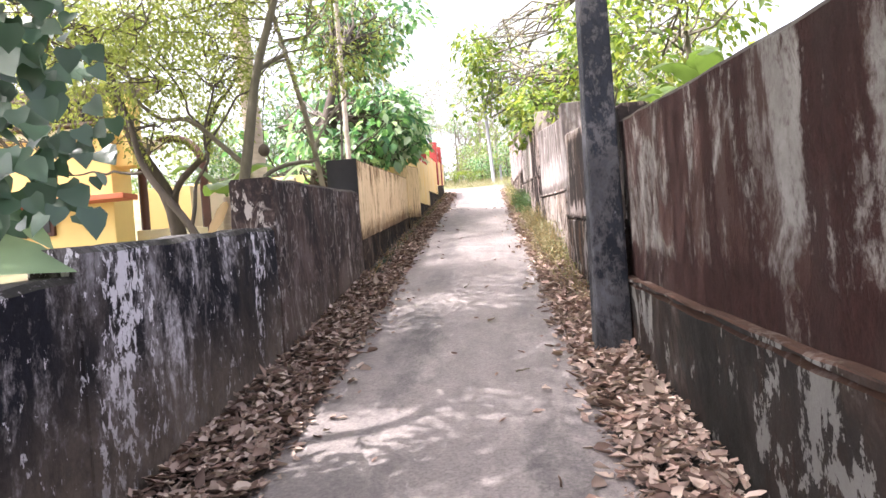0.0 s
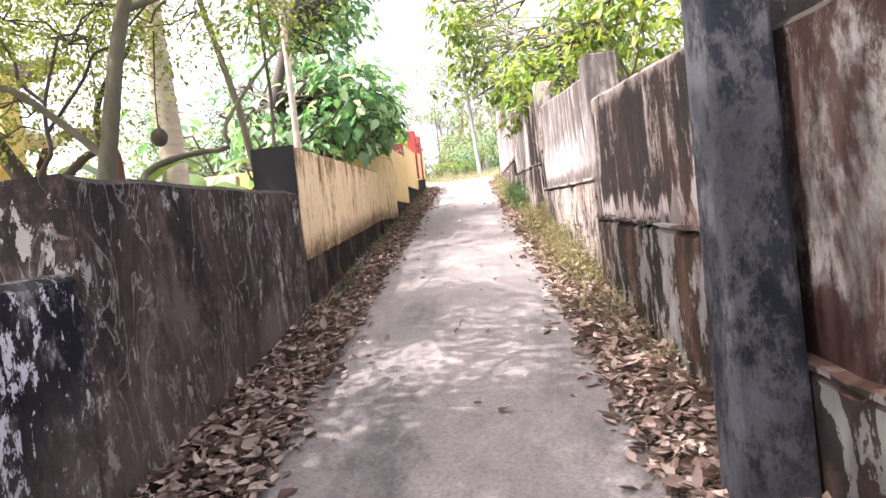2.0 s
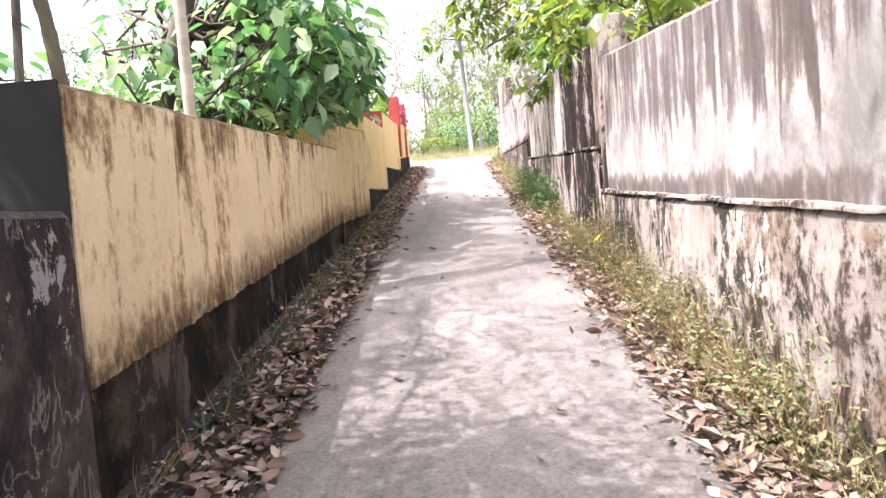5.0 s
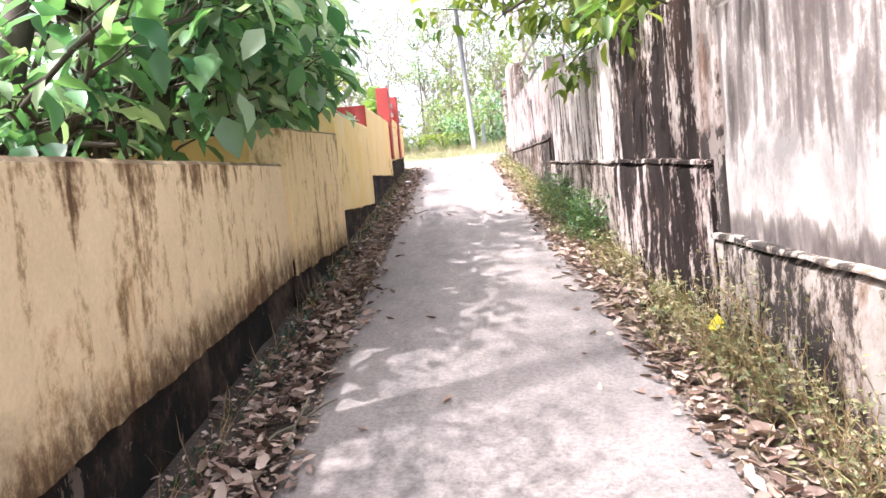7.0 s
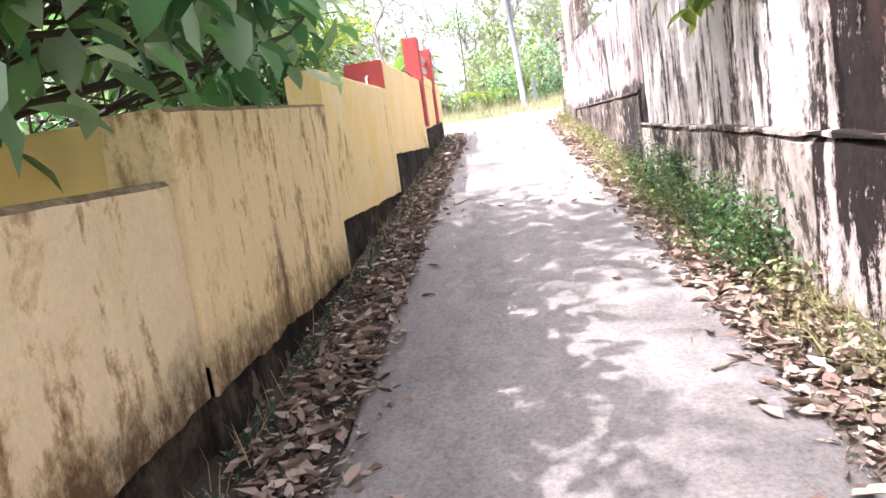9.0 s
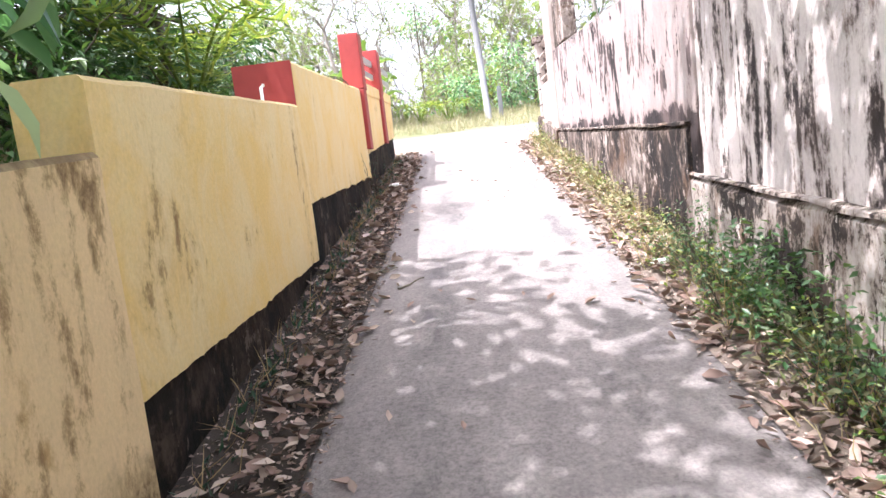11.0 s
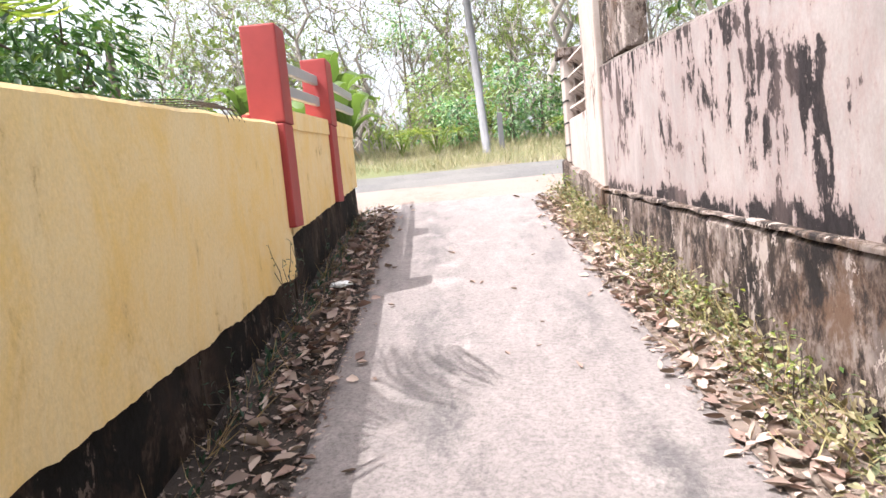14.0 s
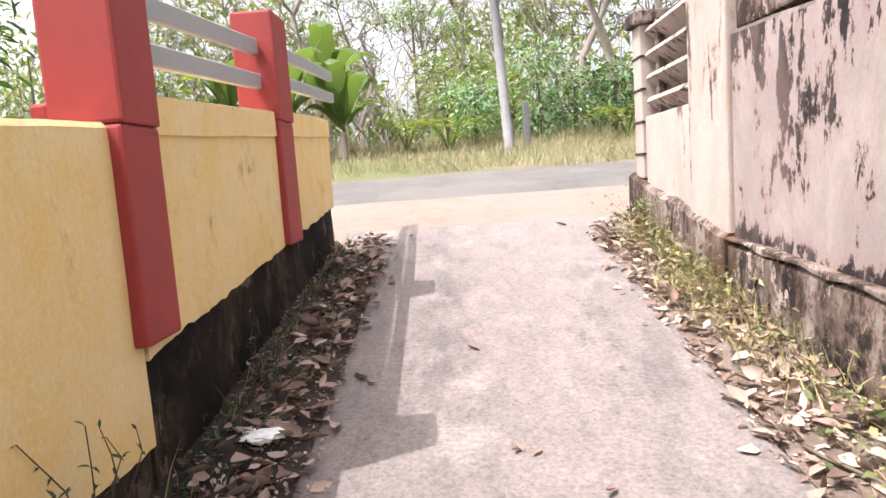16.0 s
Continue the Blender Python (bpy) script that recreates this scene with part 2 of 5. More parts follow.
M_LONG = stained("long_streaked_plaster", (0.66, 0.59, 0.575), (0.42, 0.375, 0.365), (0.018, 0.014, 0.014), 0.555, 0.66, 0.03, (0.18, 0.12, 0.10), 0.63, 0, 8.5, 0.12, 0.42)
M_HALFLOW = stained("brown_black_plinth", (0.26, 0.21, 0.18), (0.09, 0.066, 0.054), (0.009, 0.006, 0.005), 0.468, 0.6, 0.03, (0.065, 0.03, 0.016), 0.50, 0.10, 5.0, 0.14, 0.45, chip=6.0, chipped=(0.19, 0.175, 0.17))
M_HALF = stained("half_black_plaster", (0.47, 0.405, 0.39), (0.30, 0.255, 0.245), (0.022, 0.017, 0.016), 0.500, 0.66, 0.03, (0.14, 0.075, 0.05), 0.58, 0.05, 5.5, 0.12, 0.45, chip=5.0, chipped=(0.20, 0.165, 0.155), prof=(1.335, 0.057, 1.0, 0.40, [(0.03, 0.4), (0.08, 0.08), (0.17, 0.67), (0.8, 0.66), (0.95, 0.25)]))
M_RUNS = stained("black_run_plaster", (0.62, 0.54, 0.52), (0.38, 0.32, 0.31), (0.009, 0.005, 0.0045), 0.47, 0.62, 0.018, (0.09, 0.035, 0.024), 0.56, 0, 6.5, 0.11, 0.55)
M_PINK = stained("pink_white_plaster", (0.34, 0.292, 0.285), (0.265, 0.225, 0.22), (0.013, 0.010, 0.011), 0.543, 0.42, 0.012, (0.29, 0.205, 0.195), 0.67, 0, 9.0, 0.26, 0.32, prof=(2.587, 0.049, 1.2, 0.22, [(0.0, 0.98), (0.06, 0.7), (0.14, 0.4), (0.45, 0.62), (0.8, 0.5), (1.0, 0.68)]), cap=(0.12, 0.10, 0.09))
M_PLINTH = stained("rough_plinth", (0.30, 0.25, 0.23), (0.10, 0.078, 0.07), (0.009, 0.007, 0.007), 0.495, 0.35, 0.05, (0.095, 0.055, 0.035), 0.54, 0.06, 6.0, 0.35, 0.6)
M_PALEPL = stained("pale_rough_plinth", (0.46, 0.41, 0.385), (0.29, 0.25, 0.235), (0.02, 0.016, 0.015), 0.53, 0.3, 0.03, (0.19, 0.125, 0.09), 0.56, 0.03, 8.0, 0.35, 0.6)
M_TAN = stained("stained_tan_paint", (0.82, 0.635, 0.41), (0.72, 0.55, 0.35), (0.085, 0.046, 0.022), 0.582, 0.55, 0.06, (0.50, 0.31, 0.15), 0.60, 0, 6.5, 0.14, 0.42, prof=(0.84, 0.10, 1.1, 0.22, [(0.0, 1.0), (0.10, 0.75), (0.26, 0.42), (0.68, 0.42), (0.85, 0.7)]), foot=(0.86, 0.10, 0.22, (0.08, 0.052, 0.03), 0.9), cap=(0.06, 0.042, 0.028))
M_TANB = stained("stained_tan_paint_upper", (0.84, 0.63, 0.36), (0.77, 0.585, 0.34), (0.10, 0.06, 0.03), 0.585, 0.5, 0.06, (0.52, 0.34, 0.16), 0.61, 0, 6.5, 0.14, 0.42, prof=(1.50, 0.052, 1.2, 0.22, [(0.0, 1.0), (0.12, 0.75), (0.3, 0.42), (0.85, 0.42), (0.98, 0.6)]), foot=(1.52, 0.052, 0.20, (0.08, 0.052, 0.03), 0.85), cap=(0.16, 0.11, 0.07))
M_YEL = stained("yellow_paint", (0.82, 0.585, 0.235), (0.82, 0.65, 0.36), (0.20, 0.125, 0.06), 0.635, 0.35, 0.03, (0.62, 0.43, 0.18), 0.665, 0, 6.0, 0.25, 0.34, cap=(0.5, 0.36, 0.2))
M_MOSS = stained("mossy_footing", (0.085, 0.062, 0.048), (0.034, 0.024, 0.019), (0.0035, 0.003, 0.0026), 0.475, 0.3, 0.05, (0.03, 0.016, 0.009), 0.55, 0.06, 5.0, 0.5, 0.45, chip=8.0, chipped=(0.11, 0.083, 0.068))
M_DARKEND = plain("dark_render", (0.016, 0.015, 0.018), 0.85, 0.4, 7, 0.4)
M_RED = plain("red_paint", (0.31, 0.034, 0.033), 0.6, 0.25, 5, 0.25)
M_RAIL = plain("grey_rail_paint", (0.33, 0.33, 0.33), 0.45, 0.1, 12, 0.1)
M_POLE = stained("grey_pole_concrete", (0.085, 0.085, 0.10), (0.03, 0.031, 0.038), (0.006, 0.007, 0.011), 0.475, 0.3, 0.05, (0.09, 0.085, 0.085), 0.62, 0.02, 5.0, 0.5, 0.6)
M_GREYP = plain("pale_pole_concrete", (0.15, 0.15, 0.16), 0.85, 0.35, 6, 0.3)
M_BARK = plain("grey_bark", (0.12, 0.105, 0.075), 0.9, 0.5, 14, 0.8, 0, (1, 1, 0.3))
M_BARKW = plain("pale_wood_bark", (0.25, 0.22, 0.20), 0.9, 0.4, 10, 0.6, 0, (1, 1, 0.3))
M_BARKD = plain("dark_bark", (0.07, 0.055, 0.045), 0.9, 0.4, 14, 0.8, 0, (1, 1, 0.3))
M_BARKP = plain("pale_palm_bark", (0.50, 0.42, 0.37), 0.9, 0.45, 6, 0.8, 0, (0.4, 0.4, 2.2))
M_LSMALL = leafy("small_leaves", [(0.14, 0.17, 0.05), (0.24, 0.27, 0.09), (0.18, 0.23, 0.07), (0.32, 0.33, 0.12)], 0.5, 0.5)
# the two whitish tones paint glossy sun highlights into some of the green leaves
M_LBIG = leafy("big_green_leaves_glints", [(0.03, 0.10, 0.045), (0.14, 0.29, 0.14), (0.46, 0.56, 0.44), (0.06, 0.17, 0.085), (0.20, 0.38, 0.16), (0.035, 0.12, 0.06), (0.40, 0.52, 0.32)], 0.28, 0.45)
M_LYEL = leafy("yellow_green_leaves", [(0.05, 0.10, 0.02), (0.20, 0.26, 0.05), (0.06, 0.13, 0.03), (0.32, 0.34, 0.08), (0.10, 0.18, 0.04)], 0.38, 0.48)
M_LDARK = leafy("dark_glossy_leaves", [(0.022, 0.06, 0.02), (0.055, 0.12, 0.04), (0.035, 0.085, 0.03), (0.13, 0.20, 0.06)], 0.38, 0.32)
M_LWOOD = leafy("woodland_leaves", [(0.12, 0.17, 0.06), (0.18, 0.24, 0.09), (0.26, 0.29, 0.13), (0.11, 0.17, 0.07)], 0.6, 0.45)
M_VINE = leafy("creeper_leaves", [(0.025, 0.06, 0.035), (0.05, 0.10, 0.06), (0.035, 0.075, 0.05)], 0.35, 0.15)
M_PALELEAF = leafy("pale_waxy_leaf", [(0.20, 0.30, 0.18), (0.26, 0.36, 0.22)], 0.3, 0.3)
M_BANANA = leafy("banana_leaves", [(0.07, 0.14, 0.035), (0.11, 0.18, 0.05), (0.17, 0.21, 0.07)], 0.4, 0.4)
M_DRYF = leafy("dry_fronds", [(0.42, 0.30, 0.16), (0.30, 0.20, 0.11)], 0.8, 0.2)
M_GRASS = leafy("verge_grass", [(0.18, 0.20, 0.07), (0.32, 0.28, 0.13), (0.44, 0.37, 0.22), (0.24, 0.23, 0.11)], 0.8, 0.15)
M_BANK = leafy("bank_grass_blades", [(0.17, 0.19, 0.08), (0.30, 0.27, 0.15), (0.40, 0.34, 0.22), (0.13, 0.17, 0.07)], 0.8, 0.12)
M_WEED = leafy("weed_leaves", [(0.09, 0.125, 0.045), (0.17, 0.175, 0.07), (0.27, 0.235, 0.13), (0.20, 0.16, 0.09), (0.06, 0.09, 0.035), (0.32, 0.27, 0.17)], 0.65, 0.2)
M_LITTER = leafy("dry_litter", [(0.15, 0.095, 0.08), (0.34, 0.24, 0.205), (0.50, 0.40, 0.35), (0.22, 0.135, 0.11), (0.11, 0.068, 0.055), (0.40, 0.31, 0.265)], 0.8, 0.06)
M_ROOF = plain("clay_tiles", (0.13, 0.10, 0.09), 0.85, 0.4, 5, 0.5)
M_HOUSE = plain("yellow_house_paint", (0.80, 0.58, 0.24), 0.8, 0.06, 3, 0.1)
M_BAND = plain("brick_red_band", (0.45, 0.12, 0.06), 0.7, 0.15, 4, 0.1)
M_WOODD = plain("dark_window_wood", (0.07, 0.025, 0.018), 0.6, 0.3, 8, 0.2)
M_CREAM = plain("cream_paint", (0.72, 0.64, 0.50), 0.8, 0.1, 3, 0.1)
M_TEAL = plain("pale_green_wall", (0.42, 0.58, 0.50), 0.85, 0.12, 3, 0.1)
M_WHITE = plain("white_paper", (0.8, 0.8, 0.8), 0.8, 0.05, 5, 0.1)
glass, _nt, _bs = material("dark_glass")
_bs.inputs["Base Color"].default_value = (0.02, 0.02, 0.025, 1)
_bs.inputs["Roughness"].default_value = 0.08
M_GLASS = glass

# ---- mesh helpers ----
RNG = np.random.default_rng(7)
LX, RX = -1.715, 1.02
PROFILE_Y = [-300, -30, -3, 0, 5, 10, 20.3, 26, 28.2, 30.6, 34, 45, 80, 400]
PROFILE_Z = [-4.5, -3.3, -0.27, 0.05, 0.62, 1.35, 2.80, 3.62, 3.96, 4.22, 4.85, 5.6, 6.5, 8]


def road_z(y):
    return float(np.interp(y, PROFILE_Y, PROFILE_Z))


def mesh(name, verts, faces, mat, parent=None, smooth=False, label=""):
    me = bpy.data.meshes.new(name)
    me.from_pydata([tuple(v) for v in verts], [], faces)
    me.materials.append(mat)
    if smooth:
        me.polygons.foreach_set("use_smooth", [True] * len(me.polygons))
    me.update()
    ob = new(name, me)
    if parent:
        ob.parent = parent
    if label:
        tagged(ob, label)
    return ob


def part(name, bm, mat, parent, label="", smooth=False):
    me = bpy.data.meshes.new(name)
    bm.to_mesh(me)
    bm.free()
    me.materials.append(mat)
    if smooth:
        me.polygons.foreach_set("use_smooth", [True] * len(me.polygons))
    ob = new(name, me)
    ob.parent = parent
    if label:
        tagged(ob, label)
    return ob


def empty(name, label, category, kind="", group="", at=(0, 0, 0)):
    ob = new(name)
    ob.location = at
    return tagged(ob, label, category, group, kind)


def block(x0, x1, y0, y1, z0, z1, bevel=0.012, taper=0.0):
    bm = bmesh.new()
    bmesh.ops.create_cube(bm, size=1)
    for v in bm.verts:
        k = 1 - taper * (v.co.z + 0.5)
        v.co = ((x0 + x1) / 2 + v.co.x * (x1 - x0) * k, (y0 + y1) / 2 + v.co.y * (y1 - y0) * k, z0 + (v.co.z + 0.5) * (z1 - z0))
    if bevel:
        bmesh.ops.bevel(bm, geom=bm.edges[:], offset=bevel, segments=2, affect="EDGES", profile=0.6)
    return bm


def sweep(name, ys, section, mat, parent=None, smooth=False, label=""):
    """A closed section (x, z), the same number of points at every y, swept along the lane, with end caps."""
    verts, faces = [], []
    rings = [section(y) for y in ys]
    n = len(rings[0])
    for y, ring in zip(ys, rings):
        verts += [(x, y, z) for x, z in ring]
    for i in range(len(ys) - 1):
        for j in range(n):
            a, b = i * n + j, i * n + (j + 1) % n
            faces.append((a, a + n, b + n, b))
    faces.append(tuple(range(n)))
    faces.append(tuple(reversed(range((len(ys) - 1) * n, len(ys) * n))))
    return mesh(name, verts, faces, mat, parent, smooth, label)


def wob(*p, s=1.0):
    return noise.noise(Vector((p[0] * s, p[1] * s, (p[2] if len(p) > 2 else 0) * s)))


def wall_run(name, x0, x1, y0, y1, zb, zt, mat, parent, label="", rough=0.006, round_top=0.018, rows=8, ragged=0.0, torn=0.0):
    """A plastered wall between two lines of height (each a pair, at y0 and y1), with an uneven face and a worn top."""
    count = max(3, int((y1 - y0) / (0.03 if ragged or torn else 0.12)))
    ys = [y0 + (y1 - y0) * i / count for i in range(count + 1)]

    def section(y):
        k = (y - y0) / (y1 - y0)
        b, t = zb[0] + (zb[1] - zb[0]) * k, zt[0] + (zt[1] - zt[0]) * k
        t += rough * 1.2 * wob(y, x0, s=2.5) + rough * 0.5 * wob(y, x0 + 7, s=9)
        t += torn * (wob(y, 3.3, s=1.6) + 0.6 * wob(y, 8.7, s=5) + 0.5 * wob(y, 1.9, s=17))
        b += rough * 2.0 * wob(y, x0 + 3, s=4) + ragged * (wob(y, 9.1, s=2.2) + 0.7 * wob(y, 4.7, s=7) + 0.5 * wob(y, 2.3, s=19))
        r = round_top
        left = [(x0 + rough * wob(y, b + (t - r - b) * i / rows, x0, s=3.1), b + (t - r - b) * i / rows) for i in range(rows + 1)]
        right = [(x1 + rough * wob(y, b + (t - r - b) * i / rows, x1, s=3.1), b + (t - r - b) * i / rows) for i in range(rows, -1, -1)]
        return left + [(x0 + r, t), (x1 - r, t)] + right

    return sweep(name, ys, section, mat, parent, False, label)


def tube_mesh(paths, sides=7):
    """Tapered tubes round polylines of (x, y, z, r)."""
    verts, faces = [], []
    for path in paths:
        pts = [Vector(p[:3]) for p in path]
        base = len(verts)
        ref = Vector((0.31, 0.17, 0.93))
        for i, p in enumerate(pts):
            d = (pts[min(i + 1, len(pts) - 1)] - pts[max(i - 1, 0)])
            d = d.normalized() if d.length > 1e-6 else Vector((0, 0, 1))
            u = d.cross(ref)
            u = u.normalized() if u.length > 1e-4 else d.cross(Vector((1, 0, 0))).normalized()
            v = d.cross(u)
            for k in range(sides):
                a = 2 * math.pi * k / sides
                verts.append(p + (u * math.cos(a) + v * math.sin(a)) * path[i][3])
        for i in range(len(pts) - 1):
            for k in range(sides):
                a, b = base + i * sides + k, base + i * sides + (k + 1) % sides
                faces.append((a, b, b + sides, a + sides))
        faces.append(tuple(base + k for k in range(sides)))
        faces.append(tuple(base + (len(pts) - 1) * sides + k for k in reversed(range(sides))))
    return verts, faces


def smooth_path(path, cuts=3):
    """The same polyline with rounded bends."""
    p = [np.array(q, float) for q in path]
    out = []
    for i in range(len(p) - 1):
        a, b, c, d = p[max(i - 1, 0)], p[i], p[i + 1], p[min(i + 2, len(p) - 1)]
        for k in range(cuts):
            t = k / cuts
            out.append(tuple(0.5 * (2 * b + (c - a) * t + (2 * a - 5 * b + 4 * c - d) * t * t + (3 * b - a - 3 * c + d) * t ** 3)))
    return out + [tuple(p[-1])]


def crook(a, b, r0, r1, n=6, bend=0.12):
    """A crooked tapering polyline from a to b."""
    a, b = Vector(a), Vector(b)
    ln = (b - a).length
    out = []
    for i in range(n + 1):
        k = i / n
        j = Vector(RNG.normal(0, 1, 3)) * bend * ln * 0.35 * math.sin(math.pi * k)
        p = a.lerp(b, k) + j
        out.append((p.x, p.y, p.z, r0 + (r1 - r0) * k))
    return out


LEAF_FULL = (np.array([(0, 0, 0), (-.5, .34, .07), (0, .36, -.03), (.5, .34, .07), (-.36, .7, .04), (0, .7, -.06), (.36, .7, .04), (0, 1, -.16)]),
             [(0, 2, 1), (0, 3, 2), (1, 2, 5), (1, 5, 4), (2, 3, 6), (2, 6, 5), (4, 5, 7), (5, 6, 7)])
LEAF_FAR = (np.array([(0, 0, 0), (-.5, .45, .08), (.5, .45, .08), (0, 1, -.1)]), [(0, 3, 1), (0, 2, 3)])
LEAF_HEART = (np.array([(0, .08, 0), (-.36, 0, .02), (-.52, .25, .05), (-.34, .62, .02), (0, 1, -.1), (.34, .62, .02), (.52, .25, .05), (.36, 0, .02), (0, .45, -.04)]),
              [(8, i + 1, i) for i in range(7)] + [(8, 0, 7)])
LEAF_CURL = (np.array([(0, 0, .0), (-.42, .3, .16), (0, .35, 0), (.42, .3, .2), (-.3, .7, .22), (0, .7, .07), (.3, .7, .16), (0, 1, .22)]), LEAF_FULL[1])
BLADE = (np.array([(-.5, 0, 0), (.5, 0, 0), (.35, .55, .06), (-.35, .55, .06), (0, 1, .3)]), [(0, 1, 2), (0, 2, 3), (3, 2, 4)])


def unit(a):
    return a / np.maximum(np.linalg.norm(a, axis=1, keepdims=True), 1e-6)


def leaf_cloud(name, pts, axis, up, length, width, mat, parent=None, shape=LEAF_FULL, label=""):
    """Many leaves as one mesh: base points, axes, upward hints, lengths and widths as arrays."""
    tv, tf = shape
    n, k = len(pts), len(tv)
    axis = unit(axis)
    side = unit(np.cross(axis, up))
    nor = np.cross(side, axis)
    v = (pts[:, None] + side[:, None] * (tv[None, :, 0:1] * width[:, None, None]) + axis[:, None] * (tv[None, :, 1:2] * length[:, None, None])
         + nor[:, None] * (tv[None, :, 2:3] * length[:, None, None])).reshape(-1, 3)
    tri = np.array(tf)
    f = (tri[None] + (np.arange(n) * k)[:, None, None]).reshape(-1, 3)
    me = bpy.data.meshes.new(name)
    me.vertices.add(len(v))
    me.vertices.foreach_set("co", v.astype(np.float32).ravel())
    me.loops.add(f.size)
    me.loops.foreach_set("vertex_index", f.astype(np.int32).ravel())
    me.polygons.add(len(f))
    me.polygons.foreach_set("loop_start", np.arange(0, f.size, 3, dtype=np.int32))
    me.polygons.foreach_set("loop_total", np.full(len(f), 3, dtype=np.int32))
    me.materials.append(mat)
    me.update(calc_edges=True)
    me.polygons.foreach_set("use_smooth", [True] * len(f))
    ob = new(name, me)
    if parent:
        ob.parent = parent
    if label:
        tagged(ob, label)
    return ob


def crown(name, clumps, per, size, aspect, droop, mat, parent, shape=LEAF_FULL, flat=0.75):
    """Leaves round clump centres (x, y, z, radius), set on short twigs, hanging by droop (0 level, 1 straight down)."""
    P, A, U = [], [], []
    for x, y, z, r in clumps:
        m = max(4, int(per * r * r))
        d = unit(RNG.normal(0, 1, (m, 3)))
        rad = r * RNG.uniform(0.25, 1.0, m) ** 0.6
        p = np.array((x, y, z)) + d * rad[:, None] * np.array((1, 1, flat))
        a = d * 0.9 + RNG.normal(0, 0.5, (m, 3))
        a[:, 2] = a[:, 2] * (1 - droop) - droop * RNG.uniform(0.3, 1.4, m)
        P.append(p), A.append(a)
        U.append(np.array((0, 0, 1.0)) + RNG.normal(0, 0.35, (m, 3)) + d * 0.5)
    P, A, U = np.concatenate(P), np.concatenate(A), np.concatenate(U)
    L = size * RNG.uniform(0.6, 1.15, len(P))
    return leaf_cloud(name, P, A, U, L, L * aspect * RNG.uniform(0.8, 1.15, len(P)), mat, parent, shape)


def tree(name, label, trunk, clumps, per, size, aspect, droop, leaf_mat, bark=None, shape=LEAF_FULL, limbs=(), twigs=2, category="tree", flat=0.75):
    """trunk: polyline of (x, y, z, r). Limbs run from the trunk to every clump, twigs into it."""
    bark = bark or M_BARK
    top = empty(name, label, category)
    v, f = tube_mesh([smooth_path(trunk, 4)], 9)
    mesh("trunk", v, f, bark, top, True)
    paths = [list(l) for l in limbs]
    anchors = [p for p in trunk[1:]] + [p for l in limbs for p in l[1:]]
    for c in clumps:
        a = min(anchors, key=lambda p: (p[0] - c[0]) ** 2 + (p[1] - c[1]) ** 2 + 1.6 * (p[2] - c[2]) ** 2 + (4 if p[2] > c[2] + 0.3 else 0))
        r = max(0.010, min(a[3] * 0.5, 0.03))
        limb = crook(a[:3], c[:3], r, 0.008, 6, 0.22)
        paths.append(limb)
        for _ in range(twigs):
            e = np.array(c[:3]) + RNG.normal(0, 0.55, 3) * c[3]
            e[2] = max(e[2], c[2] - 0.1)
            q = limb[int(RNG.integers(3, 6))]
            paths.append(crook(q[:3], e, 0.010, 0.003, 4, 0.25))
    for l in paths[:len(limbs)]:
        v, f = tube_mesh([smooth_path(l)], 7)
        mesh("limb", v, f, bark, top, True)
    v, f = tube_mesh(paths[len(limbs):], 5)
    tagged(mesh("twig_mass", v, f, bark, top, True), kind="stuff")
    crown("crown", clumps, per, size, aspect, droop, leaf_mat, top, shape, flat)
    return top


def spray(n, lo, hi, r0, r1):
    """Clumps scattered evenly through a box."""
    p = RNG.uniform(lo, hi, (n, 3))
    return [(float(a[0]), float(a[1]), float(a[2]), float(RNG.uniform(r0, r1))) for a in p]

# ---- ground, lane and main road ----
def ground_sheet():
    xs = [-400, -150, -60, -30, -18, -12, -8, -6, -5, -4, -3, -2.4, -1.9, -1.7, -1.5, -1.3, -0.6, 0, 0.5, 0.7, 0.85, 1.0, 1.2, 1.6, 2.4, 3.5, 5, 8, 12, 18, 30, 60, 150, 400]
    ys = [-300, -120, -40, -20, -10] + [-6 + 0.4 * i for i in range(110)] + [40, 46, 55, 70, 100, 200, 400]
    verts, faces = [], []
    for y in ys:
        for x in xs:
            z = road_z(y)
            if 30.6 < y < 60:
                z += 0.10 * wob(x, y, s=0.7)
            if y < 28:
                if y > 25.5:
                    z -= 0.06
                elif x < LX - 0.1:
                    z += 0.25 if y > 9 else 0.1
                    z += 0.05 * wob(x, y, s=0.8)
                elif x > RX + 0.1:
                    z += 0.5 + 0.05 * wob(x, y, s=0.8)
                else:
                    z -= 0.06
            elif y < 30.7:
                z -= 0.03
            verts.append((x, y, z))
    n = len(xs)
    for i in range(len(ys) - 1):
        for j in range(n - 1):
            a = i * n + j
            faces.append((a, a + 1, a + n + 1, a + n))
    return mesh("ground", verts, faces, M_GROUND, None, True)


tagged(ground_sheet(), "dry earth ground with sparse grass and dust", "ground", kind="structure")


